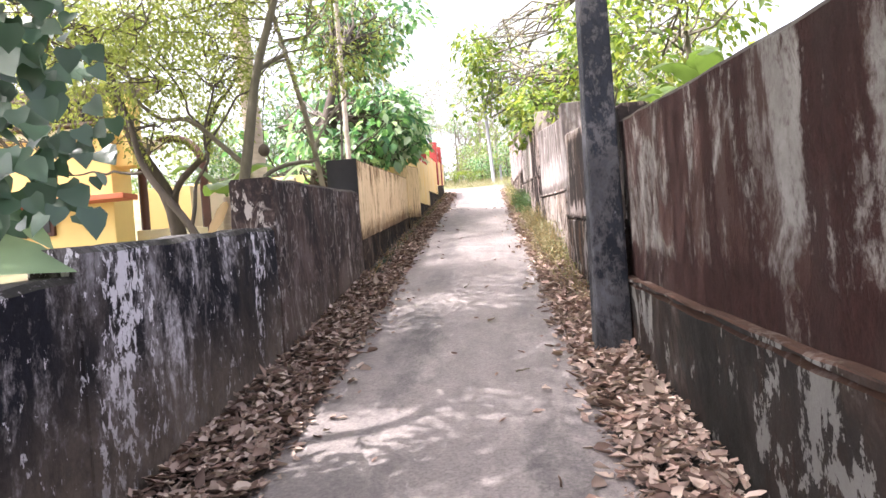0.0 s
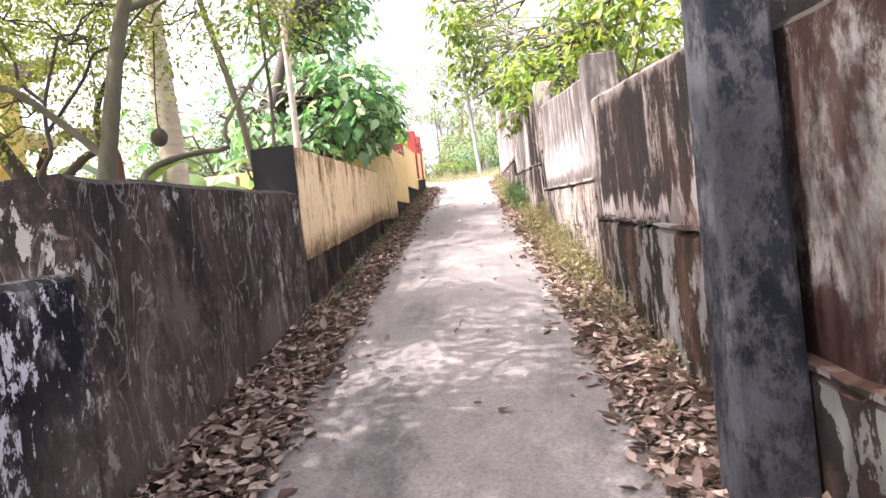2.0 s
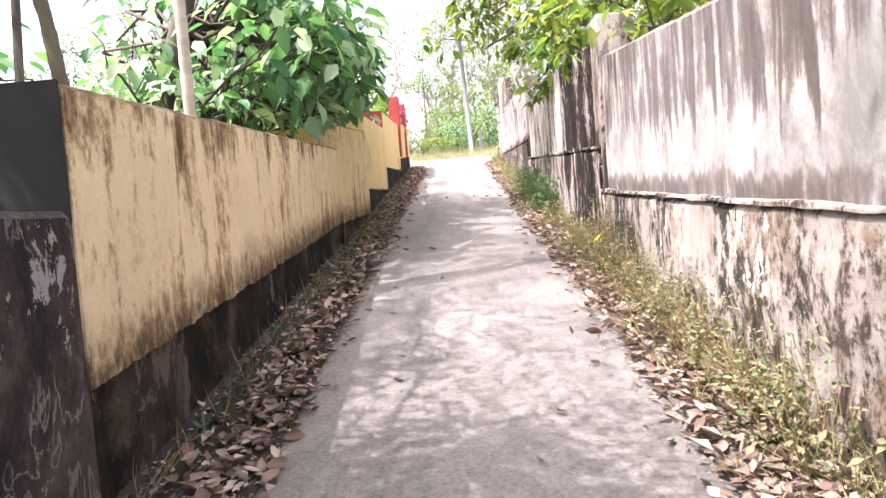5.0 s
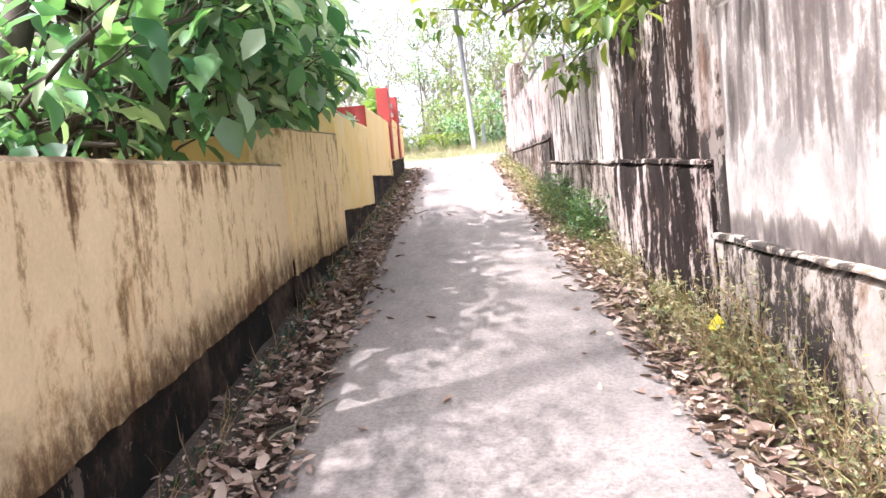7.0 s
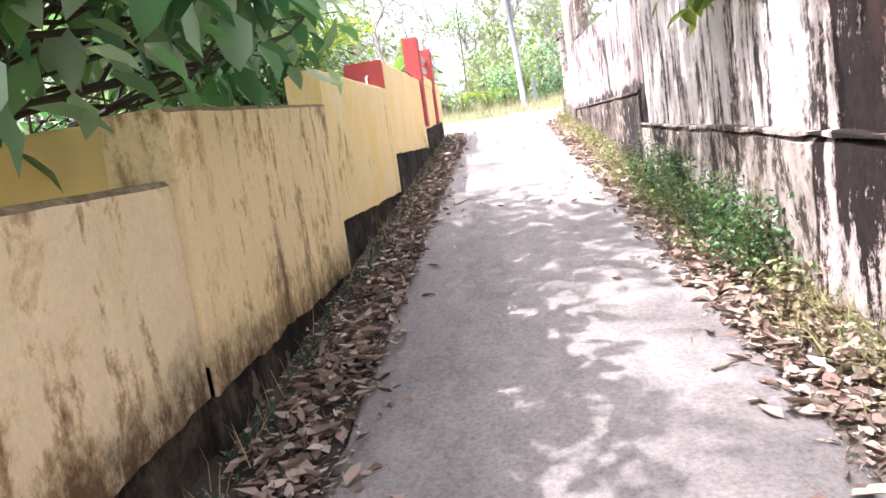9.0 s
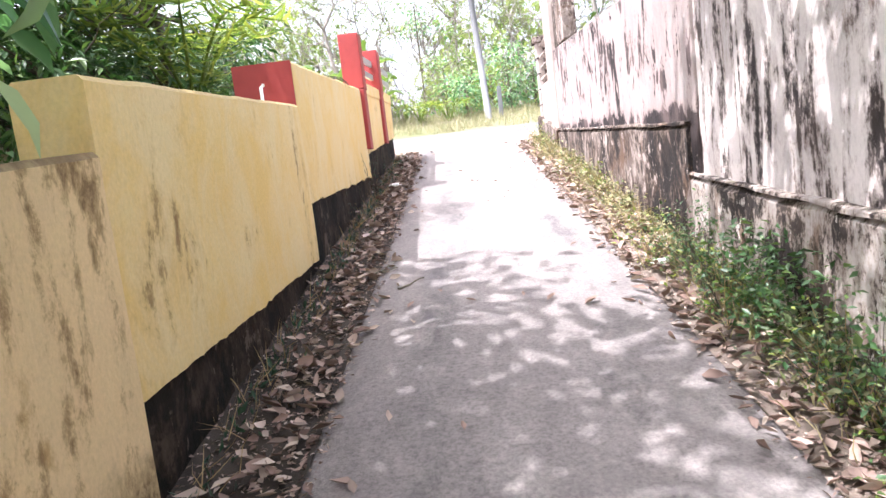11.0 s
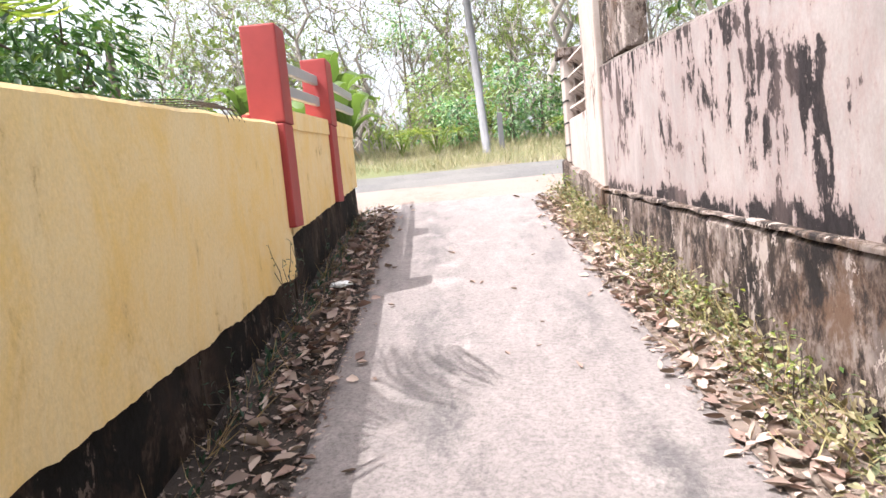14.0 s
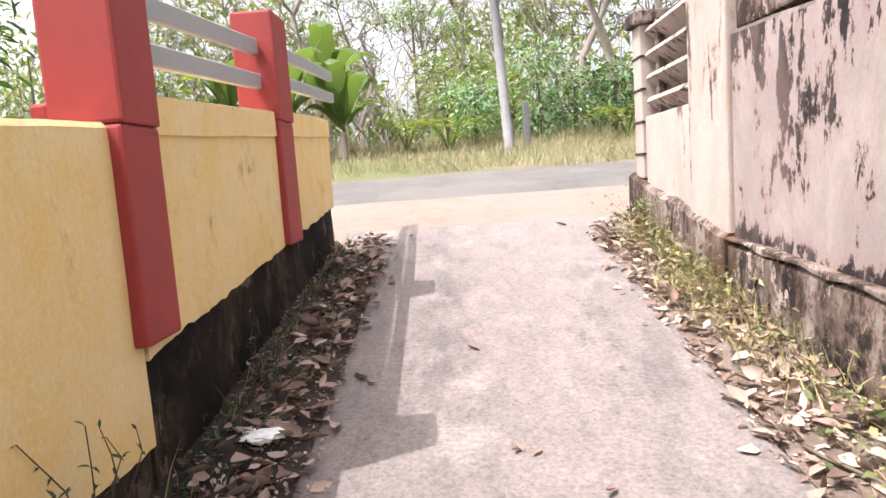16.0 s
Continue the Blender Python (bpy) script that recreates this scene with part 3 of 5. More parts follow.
def lane_sheet(name, x0, x1, y0, y1, lift, mat, label, category, step=0.3, cols=8, ragged=0.05):
    ny = int((y1 - y0) / step)
    verts, faces = [], []
    for i in range(ny + 1):
        y = y0 + (y1 - y0) * i / ny
        flare = max(0.0, y - 25.6) ** 1.6 * 0.55
        a = x0 - flare + ragged * wob(y, 1.0, s=1.7)
        b = x1 + flare + ragged * wob(y, 5.0, s=1.7)
        for j in range(cols + 1):
            k = j / cols
            x = a + (b - a) * k
            crown_z = 0.0 if 0 < j < cols else -0.03
            verts.append((x, y, road_z(y) + lift + crown_z + 0.006 * wob(x, y, s=1.8)))
    n = cols + 1
    for i in range(ny):
        for j in range(cols):
            a = i * n + j
            faces.append((a, a + 1, a + n + 1, a + n))
    return tagged(mesh(name, verts, faces, mat, None, True), label, category, kind="structure")


lane_sheet("pavement", -1.27, 0.60, -14, 26.6, 0.02, M_CONC, "worn grey concrete lane with tamped lines and dust", "lane", 0.25, 14)
def verge(name, left, y0, y1, mat, label):
    x0, x1 = (LX - 0.05, -1.24) if left else (0.56, RX + 0.12)
    count = int((y1 - y0) / 0.25)
    verts, faces = [], []
    for i in range(count + 1):
        y = y0 + (y1 - y0) * i / count
        for j in range(7):
            k = j / 6
            x = x0 + (x1 - x0) * k
            e = 1 - k if left else k
            verts.append((x, y, road_z(y) + 0.012 - 0.05 * max(0.0, y - 24.6) + 0.10 * e * e + 0.014 * wob(x, y, s=4) * (0.3 + e)))
    for i in range(count):
        for j in range(6):
            a = i * 7 + j
            faces.append((a, a + 1, a + 8, a + 7))
    tagged(mesh(name, verts, faces, mat, None, True), label, "verge", kind="structure")


verge("verge_left", True, -14, 26.25, M_SOIL, "narrow dark soil verge under dry fallen leaves")
verge("verge_right_1", False, -14, 8.6, M_SOIL, "narrow dark soil verge under dry fallen leaves")
verge("verge_right_2", False, 8.6, 26.25, M_DUST, "dusty pinkish earth verge with dry leaves and weeds")

lane_sheet("apron", -1.6, 0.95, 25.9, 28.5, -0.002, M_APRON, "dusty pinkish earth apron where the lane meets the road", "apron", 0.2, 12, 0.12)


def main_road():
    xs = [-60 + 1.0 * i for i in range(121)]
    verts, faces = [], []
    for x in xs:
        for j in range(7):
            y = 28.15 + 0.04 * x * 0.3 + 0.08 * wob(x, j * 0.0, s=0.9) * (1 if j in (0, 6) else 0) + 2.55 * j / 6
            verts.append((x, y, road_z(y) + 0.035 - (0.04 if j in (0, 6) else 0)))
    for i in range(len(xs) - 1):
        for j in range(6):
            a = i * 7 + j
            faces.append((a, a + 7, a + 8, a + 1))
    return mesh("road", verts, faces, M_TAR, None, True)


tagged(main_road(), "narrow grey tarred road crossing the end of the lane", "road", kind="structure")


# ---- left boundary walls ----
def wall_thing(name, label):
    return empty(name, label, "wall", kind="structure")


TH = 0.22
w = wall_thing("wall_left_1", "low compound wall of black algae-stained plaster with pale flaked spots")
wall_run("wall_body", LX - TH, LX, 2.60, 5.11, (-0.3, 0.3), (1.622, 1.785), M_BLACK, w, rough=0.014, round_top=0.03)
wall_run("low_end", LX - TH, LX - 0.012, -14, 2.598, (-1.9, -0.1), (0.38, 1.505), M_BLACK, w, rough=0.014, round_top=0.03)
w = wall_thing("wall_left_2", "taller compound wall of black and brown weathered plaster")
wall_run("wall_body", LX - TH - 0.13, LX + 0.012, 5.12, 8.60, (0.2, 0.6), (2.18, 2.345), M_PEEL, w, rough=0.012, round_top=0.025)

SEG = [  # y0, y1, top, foot of the paint, paint
    (8.60, 13.80, (2.78, 3.07), (1.70, 2.22), M_TAN),
    (13.81, 16.12, (3.34, 3.55), (2.22, 2.34), M_TANB),
    (16.13, 18.97, (3.80, 3.97), (2.70, 2.79), M_YEL),
    (18.98, 22.44, (4.29, 4.49), (3.23, 3.38), M_YEL),
    (22.45, 25.90, (4.58, 4.72), (3.68, 4.03), M_YEL),
]
END = ["flat dark unpainted end face", "", "", "red painted end face", ""]
for i, (y0, y1, zt, zb, paint) in enumerate(SEG):
    face = LX + (0.02, 0.05, 0.035, 0.03, 0.04)[i]
    w = wall_thing("wall_left_%d" % (i + 3), ("tan" if i < 2 else "yellow") + " painted compound wall with brown rain stains above a dark mossy footing")
    wall_run("painted_wall", LX - TH, face, y0, y1, zb, zt, paint, w, rough=0.006, round_top=0.02, ragged=0.022)
    wall_run("footing", LX - TH + 0.02, face - 0.022, y0, y1, (road_z(y0) - 0.6, road_z(y1) - 0.6), (zb[0] + 0.12, zb[1] + 0.12), M_MOSS, w, "dark mossy footing", rough=0.02, round_top=0.004)
    if i == 0:
        wall_run("end_face", LX - TH - 0.17, face - 0.004, y0 - 0.016, y0 - 0.004, (2.30, 2.30), (2.79, 2.79), M_DARKEND, w, "dark grey rendered end face", rough=0.002, round_top=0.003)
        wall_run("end_pier", LX - TH - 0.17, LX - TH - 0.006, y0, y0 + 0.25, (1.3, 1.3), (2.785, 2.79), M_DARKEND, w, rough=0.004)
    if i == 3:
        wall_run("end_face", LX - 0.42, face - 0.004, y0 - 0.018, y0 - 0.005, (3.90, 3.90), (4.295, 4.295), M_RED, w, "red painted end face", rough=0.002, round_top=0.003)
        wall_run("end_pier", LX - 0.42, LX - TH - 0.006, y0, y0 + 0.2, (2.6, 2.6), (4.285, 4.29), M_RED, w, "red painted pier", rough=0.004)
    if i == 4:
        wall_run("band", LX - TH - 0.01, LX + 0.055, 22.66, 24.27, (4.455, 4.54), (4.602, 4.69), M_YEL, w, "paler raised top band", rough=0.003, round_top=0.008)
        wall_run("band", LX - TH - 0.01, LX + 0.055, 24.61, 25.90, (4.555, 4.62), (4.722, 4.77), M_YEL, w, "paler raised top band", rough=0.003, round_top=0.008)
w = wall_thing("wall_left_8", "yellow compound wall turning along the main road")
part("painted_wall", block(-16, LX - TH - 0.01, 25.66, 25.90, 2.5, 4.72, 0.015), M_YEL, w)


def red_post(y0, y1, foot, shoulder, top):
    p = empty("red_post", "red painted masonry post with a shoulder, built into the yellow wall", "post", group="red posts of the wall", at=(LX, y0, foot))
    for nm, x0, x1, z0, z1 in (("shaft", LX - 0.165, LX + 0.088, shoulder - 0.02, top), ("lower_shaft", LX - 0.14, LX + 0.078, foot, shoulder - 0.021)):
        bm = block(x0 - LX, x1 - LX, 0, y1 - y0, z0 - foot, z1 - foot, 0.014)
        part(nm, bm, M_RED, p)
    bm = block(-0.225, -0.166, 0.01, y1 - y0 - 0.01, shoulder - foot - 0.03, shoulder - foot + 0.06, 0.012)
    part("shoulder", bm, M_RED, p)
    return p


red_post(22.38, 22.645, 3.73, 4.50, 5.17)
red_post(24.28, 24.60, 3.87, 4.66, 5.29)


def rail(y0, y1, z0, z1, depth=0.09, thick=0.045):
    def section(y):
        k = (y - y0) / (y1 - y0)
        z = z0 + (z1 - z0) * k
        c = LX - 0.03
        h, t = depth / 2, thick / 2
        return [(c - t, z - h + 0.006), (c - t + 0.006, z - h), (c + t - 0.006, z - h), (c + t, z - h + 0.006), (c + t, z + h - 0.006), (c + t - 0.006, z + h), (c - t + 0.006, z + h), (c - t, z + h - 0.006)]
    return section


for y0, y1, zs in ((22.65, 24.27, ((4.77, 4.87), (4.95, 5.075))), (24.605, 26.6, ((4.93, 5.03), (5.13, 5.23)))):
    r = empty("railing", "two flat grey painted rails between red posts", "railing", group="wall railings")
    for a, b in zs:
        sweep("rail", [y0, (y0 + y1) / 2, y1], rail(y0, y1, a, b), M_RAIL, r)


w = wall_thing("wall_left_9", "yellow cross wall running back from the lane")
part("painted_wall", block(-7.5, LX - TH - 0.01, 13.86, 14.05, 1.5, 3.33, 0.015), M_HOUSE, w)

# ---- right boundary walls ----
RSEG = [  # y0, y1, top, ledge, upper paint, lower paint
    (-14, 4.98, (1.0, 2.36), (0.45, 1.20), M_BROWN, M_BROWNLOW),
    (5.0, 8.42, (2.48, 2.83), (1.62, 1.815), M_HALF, M_HALFLOW),
    (8.43, 12.50, (3.06, 3.56), (2.15, 2.36), M_STREAK, M_PALEPL),
    (12.51, 14.70, (3.74, 3.97), (2.76, 2.91), M_RUNS, M_RUNS),
    (14.71, 18.42, (3.97, 4.36), (2.91, 3.16), M_LONG, M_PALEPL),
    (18.43, 24.15, (4.55, 4.94), (3.49, 3.77), M_PINK, M_PLINTH),
]
RLAB = ["tall compound wall of dark brown algae-stained plaster", "compound wall with black peeling stains over white plaster", "white plastered compound wall with dark vertical rain streaks",
        "white plastered compound wall with heavy black streaks", "grey-white plastered compound wall with long rain streaks", "pinkish white compound wall with black mould patches"]
for i, (y0, y1, zt, zl, up, low) in enumerate(RSEG):
    w = wall_thing("wall_right_%d" % (i + 1), RLAB[i])
    wall_run("upper_wall", RX, RX + 0.22, y0, y1, (zl[0] - 0.02, zl[1] - 0.02), zt, up, w, rough=0.008, round_top=0.025)
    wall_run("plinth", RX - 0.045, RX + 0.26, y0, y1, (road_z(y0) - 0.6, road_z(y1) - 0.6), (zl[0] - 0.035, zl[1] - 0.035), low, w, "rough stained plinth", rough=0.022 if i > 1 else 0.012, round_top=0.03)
    wall_run("ledge", RX - 0.056, RX + 0.02, y0, y1, (zl[0] - 0.030, zl[1] - 0.030), (zl[0] - 0.008, zl[1] - 0.008), low, w, "thin projecting ledge", rough=0.012, round_top=0.008, rows=2)
for y0, y1, zb, zt, mt in ((8.36, 8.66, 1.8, 3.22, M_STREAK), (12.40, 12.72, 2.3, 3.93, M_HALF), (18.30, 18.55, 3.1, 4.62, M_PINK)):
    w = wall_thing("wall_right_pier", "plastered pier standing a little proud of the wall")
    part("pier", block(RX - 0.02, RX + 0.26, y0, y1, zb, zt, 0.02), mt, w)

# gate end of the right wall
w = wall_thing("wall_right_7", "cream gate wall with a low louvred opening on a stone plinth")
part("pilaster", block(RX - 0.03, RX + 0.30, 24.16, 24.80, 3.3, 5.75, 0.015), M_GATE, w)
part("head_panel", block(RX + 0.03, RX + 0.22, 23.3, 24.15, 4.93, 5.6, 0.015), M_PLINTH, w, "brown stained head panel")
part("low_wall", block(RX, RX + 0.22, 24.81, 25.95, 3.4, 4.60, 0.015), M_GATE, w)
wall_run("plinth", RX - 0.062, RX + 0.36, 24.152, 26.3, (3.0, 3.2), (3.785, 4.115), M_PLINTH, w, "rough stone plinth", rough=0.025, round_top=0.03)
g = empty("gate_post", "cream square post with a brown weathered cap", "post")
part("shaft", block(RX - 0.02, RX + 0.24, 25.96, 26.2, 4.08, 5.36, 0.012), M_GATE, g)
part("cap", block(RX - 0.07, RX + 0.29, 25.91, 26.25, 5.361, 5.47, 0.02), M_PLINTH, g, "brown weathered cap")
for k in range(4):
    part("hinge_band", block(RX - 0.028, RX + 0.02, 25.95, 26.207, 4.28 + 0.27 * k, 4.30 + 0.27 * k, 0.004), M_DARKEND, g, "thin black iron band")
g = empty("louvre", "weathered concrete louvre blades in the gate wall", "louvre")
for k in range(4):
    bm = block(-0.10, 0.10, -0.565, 0.565, -0.025, 0.025, 0.006)
    bmesh.ops.transform(bm, matrix=pose(RX + 0.11, 25.385, 4.68 + 0.19 * k, 0, 35, 0), verts=bm.verts)
    part("slat", bm, M_PALEPL if k < 3 else M_GATE, g)
part("brace", block(RX + 0.06, RX + 0.12, 25.72, 25.80, 4.60, 5.36, 0.006), M_PLINTH, g)

# electric pole beside the right wall
pole = empty("utility_pole", "square grey concrete electric pole with dark stains", "pole", at=(0.835, 4.95, 0.6))
bm = block(-0.133, 0.133, -0.12, 0.12, -0.4, 8.2, 0.02)
bmesh.ops.subdivide_edges(bm, edges=[e for e in bm.edges if abs(e.verts[0].co.z - e.verts[1].co.z) > 3], cuts=14)
for v in bm.verts:
    v.co.x = v.co.x * max(0.64, 1 - 0.094 * v.co.z) + 0.014 * v.co.z
part("shaft", bm, M_POLE, pole)

# ---- trees and plants ----
G = road_z

# spreading tree with small leaves behind the dark wall
tree("tree", "spreading tree with crooked grey limbs and small yellowish leaves", [(-2.75, 7.1, 0.5, 0.085), (-2.70, 7.12, 1.4, 0.072), (-2.74, 7.14, 2.1, 0.066), (-2.62, 7.15, 2.8, 0.06), (-2.5, 7.3, 3.7, 0.05), (-2.25, 7.5, 4.7, 0.04), (-2.0, 7.7, 5.9, 0.03)],
     spray(50, (-6.0, 6.0, 3.6), (-1.3, 9.7, 6.6), 0.45, 0.95) + spray(9, (-3.3, 8.7, 5.4), (-1.9, 11.2, 6.4), 0.28, 0.45), 1150, 0.075, 0.5, 0.35, M_LSMALL, M_BARK, LEAF_FAR,
     limbs=[crook((-2.74, 7.13, 2.0), (-1.7, 8.4, 3.6), 0.035, 0.012, 7, 0.12), crook((-2.66, 7.14, 2.6), (-4.6, 6.8, 4.3), 0.032, 0.012, 7, 0.12), crook((-2.5, 7.3, 3.7), (-2.2, 9.4, 5.0), 0.032, 0.012, 7, 0.1)], twigs=3)
fork = crook((-3.32, 7.1, 1.95), (-3.0, 7.3, 3.6), 0.024, 0.01, 7, 0.08)
tree("tree", "leaning tree with dark crooked branches and fine leaves", [(-2.95, 7.0, 0.5, 0.06), (-3.1, 7.05, 1.4, 0.052), (-3.32, 7.1, 1.95, 0.045), (-3.8, 7.1, 2.63, 0.036), (-3.95, 7.1, 3.2, 0.03), (-4.3, 7.2, 4.2, 0.02)],
     spray(24, (-6.8, 5.8, 3.2), (-3.0, 9.0, 5.6), 0.45, 0.8), 900, 0.07, 0.5, 0.3, M_LSMALL, M_BARKD, LEAF_FAR,
     limbs=[crook((-3.8, 7.1, 2.63), (-4.66, 7.1, 2.66), 0.02, 0.007, 7, 0.07), fork, crook(fork[5][:3], (-3.9, 7.3, 4.3), 0.015, 0.007, 7, 0.1), crook(fork[4][:3], (-2.3, 7.6, 4.0), 0.015, 0.007, 7, 0.1)], twigs=4)
tree("tree", "tall shade tree spreading high over the lane", [(-4.2, 1.6, 0.2, 0.20), (-4.1, 1.7, 3.0, 0.17), (-3.6, 1.8, 5.0, 0.13), (-3.0, 2.0, 7.0, 0.08)],
     spray(84, (-5.0, -4.5, 5.9), (-0.6, 7.2, 8.0), 0.5, 0.95), 1100, 0.12, 0.5, 0.4, M_LSMALL, M_BARK, LEAF_FAR,
     limbs=[crook((-3.8, 1.8, 4.4), (-1.6, 4.8, 6.4), 0.08, 0.03, 7, 0.12), crook((-3.8, 1.8, 4.4), (-2.0, -2.0, 6.6), 0.08, 0.03, 7, 0.12)], twigs=2)
tree("tree", "slender dark tree with forked bare limbs", [(-4.6, 9.6, 0.8, 0.13), (-4.7, 9.5, 2.4, 0.11), (-5.1, 9.3, 3.4, 0.085), (-5.5, 9.2, 4.6, 0.06)],
     spray(18, (-8.5, 8.5, 4.2), (-4.2, 11.0, 6.0), 0.5, 0.9), 520, 0.09, 0.5, 0.4, M_LSMALL, M_BARKD, LEAF_FAR,
     limbs=[crook((-4.7, 9.5, 2.4), (-3.6, 9.8, 4.6), 0.06, 0.02, 7, 0.12)], twigs=3)
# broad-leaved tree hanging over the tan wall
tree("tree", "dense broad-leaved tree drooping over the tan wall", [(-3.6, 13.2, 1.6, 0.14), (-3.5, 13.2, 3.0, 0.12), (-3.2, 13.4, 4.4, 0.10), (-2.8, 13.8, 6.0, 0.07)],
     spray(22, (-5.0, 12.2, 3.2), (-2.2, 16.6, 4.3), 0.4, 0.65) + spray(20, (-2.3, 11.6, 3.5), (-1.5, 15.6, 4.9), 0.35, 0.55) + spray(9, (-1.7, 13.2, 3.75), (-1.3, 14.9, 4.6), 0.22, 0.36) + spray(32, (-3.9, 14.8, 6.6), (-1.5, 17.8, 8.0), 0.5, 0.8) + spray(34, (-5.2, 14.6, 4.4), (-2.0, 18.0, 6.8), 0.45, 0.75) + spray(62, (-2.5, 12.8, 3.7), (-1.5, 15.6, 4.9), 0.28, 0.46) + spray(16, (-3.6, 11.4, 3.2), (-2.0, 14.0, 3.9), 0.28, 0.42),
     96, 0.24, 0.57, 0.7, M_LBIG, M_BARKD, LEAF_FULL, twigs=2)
# yellow-green tree over the right wall
tree("tree", "leafy yellow-green tree reaching over the white wall", [(2.6, 13.5, 1.8, 0.16), (2.55, 13.5, 3.4, 0.13), (2.4, 13.6, 5.0, 0.10), (2.2, 13.8, 6.5, 0.06)],
     spray(52, (1.0, 10.8, 4.0), (4.6, 17.0, 7.4), 0.5, 0.9) + spray(30, (0.75, 13.0, 3.7), (1.2, 16.0, 4.9), 0.25, 0.42) + spray(28, (-0.4, 15.0, 4.85), (0.9, 18.2, 6.8), 0.35, 0.6),
     165, 0.19, 0.5, 0.6, M_LYEL, M_BARK, LEAF_FULL, twigs=2)
# glossy shrubs behind the yellow wall
for k, (bx, by, n, lo, hi) in enumerate(((-3.4, 20.6, 84, (-5.6, 18.4, 3.7), (-3.2, 22.2, 5.6)), (-4.2, 25.0, 50, (-6.5, 22.6, 4.0), (-3.0, 25.0, 5.7)), (-6.5, 21.0, 46, (-10.5, 17.5, 3.4), (-5.2, 25.0, 6.6)))):
    tree("shrub", "dense dark glossy-leaved shrub behind the yellow wall", [(bx, by, G(by) - 0.1, 0.09), (bx + 0.1, by, G(by) + 1.2, 0.07), (bx, by + 0.2, G(by) + 2.4, 0.04)],
         spray(n, lo, hi, 0.45, 0.8), 470, 0.14, 0.3, 0.45, M_LDARK, M_BARKD, LEAF_FULL, twigs=1, category="shrub")
tree("tree", "dark-leaved tree behind the pinkish wall", [(3.4, 21.5, 2.6, 0.12), (3.3, 21.6, 4.2, 0.10), (3.2, 21.8, 6.0, 0.06)], spray(16, (1.7, 20.0, 5.1), (5.0, 24.4, 7.0), 0.45, 0.75), 220, 0.15, 0.42, 0.6, M_LDARK, M_BARKD, LEAF_FULL, twigs=1)


def palm_trunk(name, label, pts, mat):
    v, f = [], []
    path = []
    for i in range(len(pts) - 1):
        a, b = pts[i], pts[i + 1]
        m = max(2, int((b[2] - a[2]) / 0.07))
        for k in range(m):
            q = k / m
            p = [a[j] + (b[j] - a[j]) * q for j in range(4)]
            path.append((p[0], p[1], p[2], p[3] * (1.05 if k % 2 else 0.96)))
    path.append(pts[-1])
    v, f = tube_mesh([path], 12)
    top = empty(name, label, "palm")
    mesh("trunk", v, f, mat, top, True)
    return top


def frond(root, tip, lift, count, length, mat, parent, name="frond", width=0.035):
    """One palm frond: an arched midrib and paired hanging leaflets."""
    root, tip = Vector(root), Vector(tip)
    n = 24
    pts = []
    for i in range(n + 1):
        k = i / n
        p = root.lerp(tip, k)
        p.z += lift * math.sin(math.pi * min(1, k * 1.1)) * (1 - 0.3 * k)
        pts.append((p.x, p.y, p.z, 0.02 * (1 - 0.85 * k)))
    v, f = tube_mesh([pts], 5)
    rib = mesh(name, v, f, mat, parent, True)
    d = (tip - root).normalized()
    side = d.cross(Vector((0, 0, 1))).normalized()
    P, A, L = [], [], []
    for i in range(count):
        k = 0.12 + 0.88 * i / count
        q = pts[min(n, int(k * n))]
        for s in (-1, 1):
            P.append(q[:3])
            a = side * s + d * 0.55 + Vector((0, 0, -0.45)) + Vector(RNG.normal(0, 0.12, 3))
            A.append(tuple(a))
            L.append(length * (0.45 + 0.6 * math.sin(math.pi * (0.15 + 0.8 * k))))
    P, A, L = np.array(P), np.array(A), np.array(L)
    tagged(leaf_cloud("leaflet_mass", P, A, np.tile((0, 0, 1.0), (len(P), 1)) + RNG.normal(0, 0.2, P.shape), L, np.full(len(L), width), mat, rib, BLADE), kind="stuff")


t = palm_trunk("palm", "pale ringed palm trunk beside the black wall", [(-3.7, 10.6, 0.9, 0.17), (-3.75, 10.6, 3.0, 0.15), (-4.2, 10.7, 12.6, 0.11)], M_BARKP)
for k in range(5):
    a = 1.6 + k * 0.75
    frond((-4.2, 10.7, 12.6), (-4.2 + 2.6 * math.cos(a), 10.7 + 2.6 * math.sin(a), 11.9), 0.9, 34, 0.6, M_LYEL, t)
t = palm_trunk("areca_palm", "slim pale areca palm trunk behind the tan wall", [(-2.40, 11.5, 1.4, 0.048), (-2.42, 11.5, 8.5, 0.038)], M_BARKP)
for k in range(4):
    a = 0.4 + k * 1.5
    frond((-2.42, 11.5, 8.5), (-2.42 + 1.6 * math.cos(a), 11.5 + 1.6 * math.sin(a), 8.1), 0.6, 26, 0.45, M_LYEL, t)
t = palm_trunk("palm", "slim leaning grey trunk", [(-2.35, 10.2, 1.1, 0.05), (-2.75, 10.3, 3.6, 0.042), (-3.4, 10.4, 6.2, 0.03)], M_BARK)
# coconut palm whose low frond lies over the yellow wall
t = palm_trunk("coconut_palm", "coconut palm behind the yellow wall with low fronds", [(-4.6, 19.6, 2.5, 0.16), (-4.5, 19.7, 5.0, 0.14), (-4.4, 19.8, 7.2, 0.13)], M_BARKP)
for tip in ((-1.6, 20.75, 5.65), (-2.15, 18.3, 4.95), (-2.9, 17.5, 5.5), (-6.5, 18.0, 7.4), (-6.6, 21.4, 7.6), (-4.6, 22.4, 7.4), (-3.6, 17.4, 7.6)):
    frond((-4.4, 19.8, 7.2), tip, 0.7, 38, 0.62, M_LDARK, t)


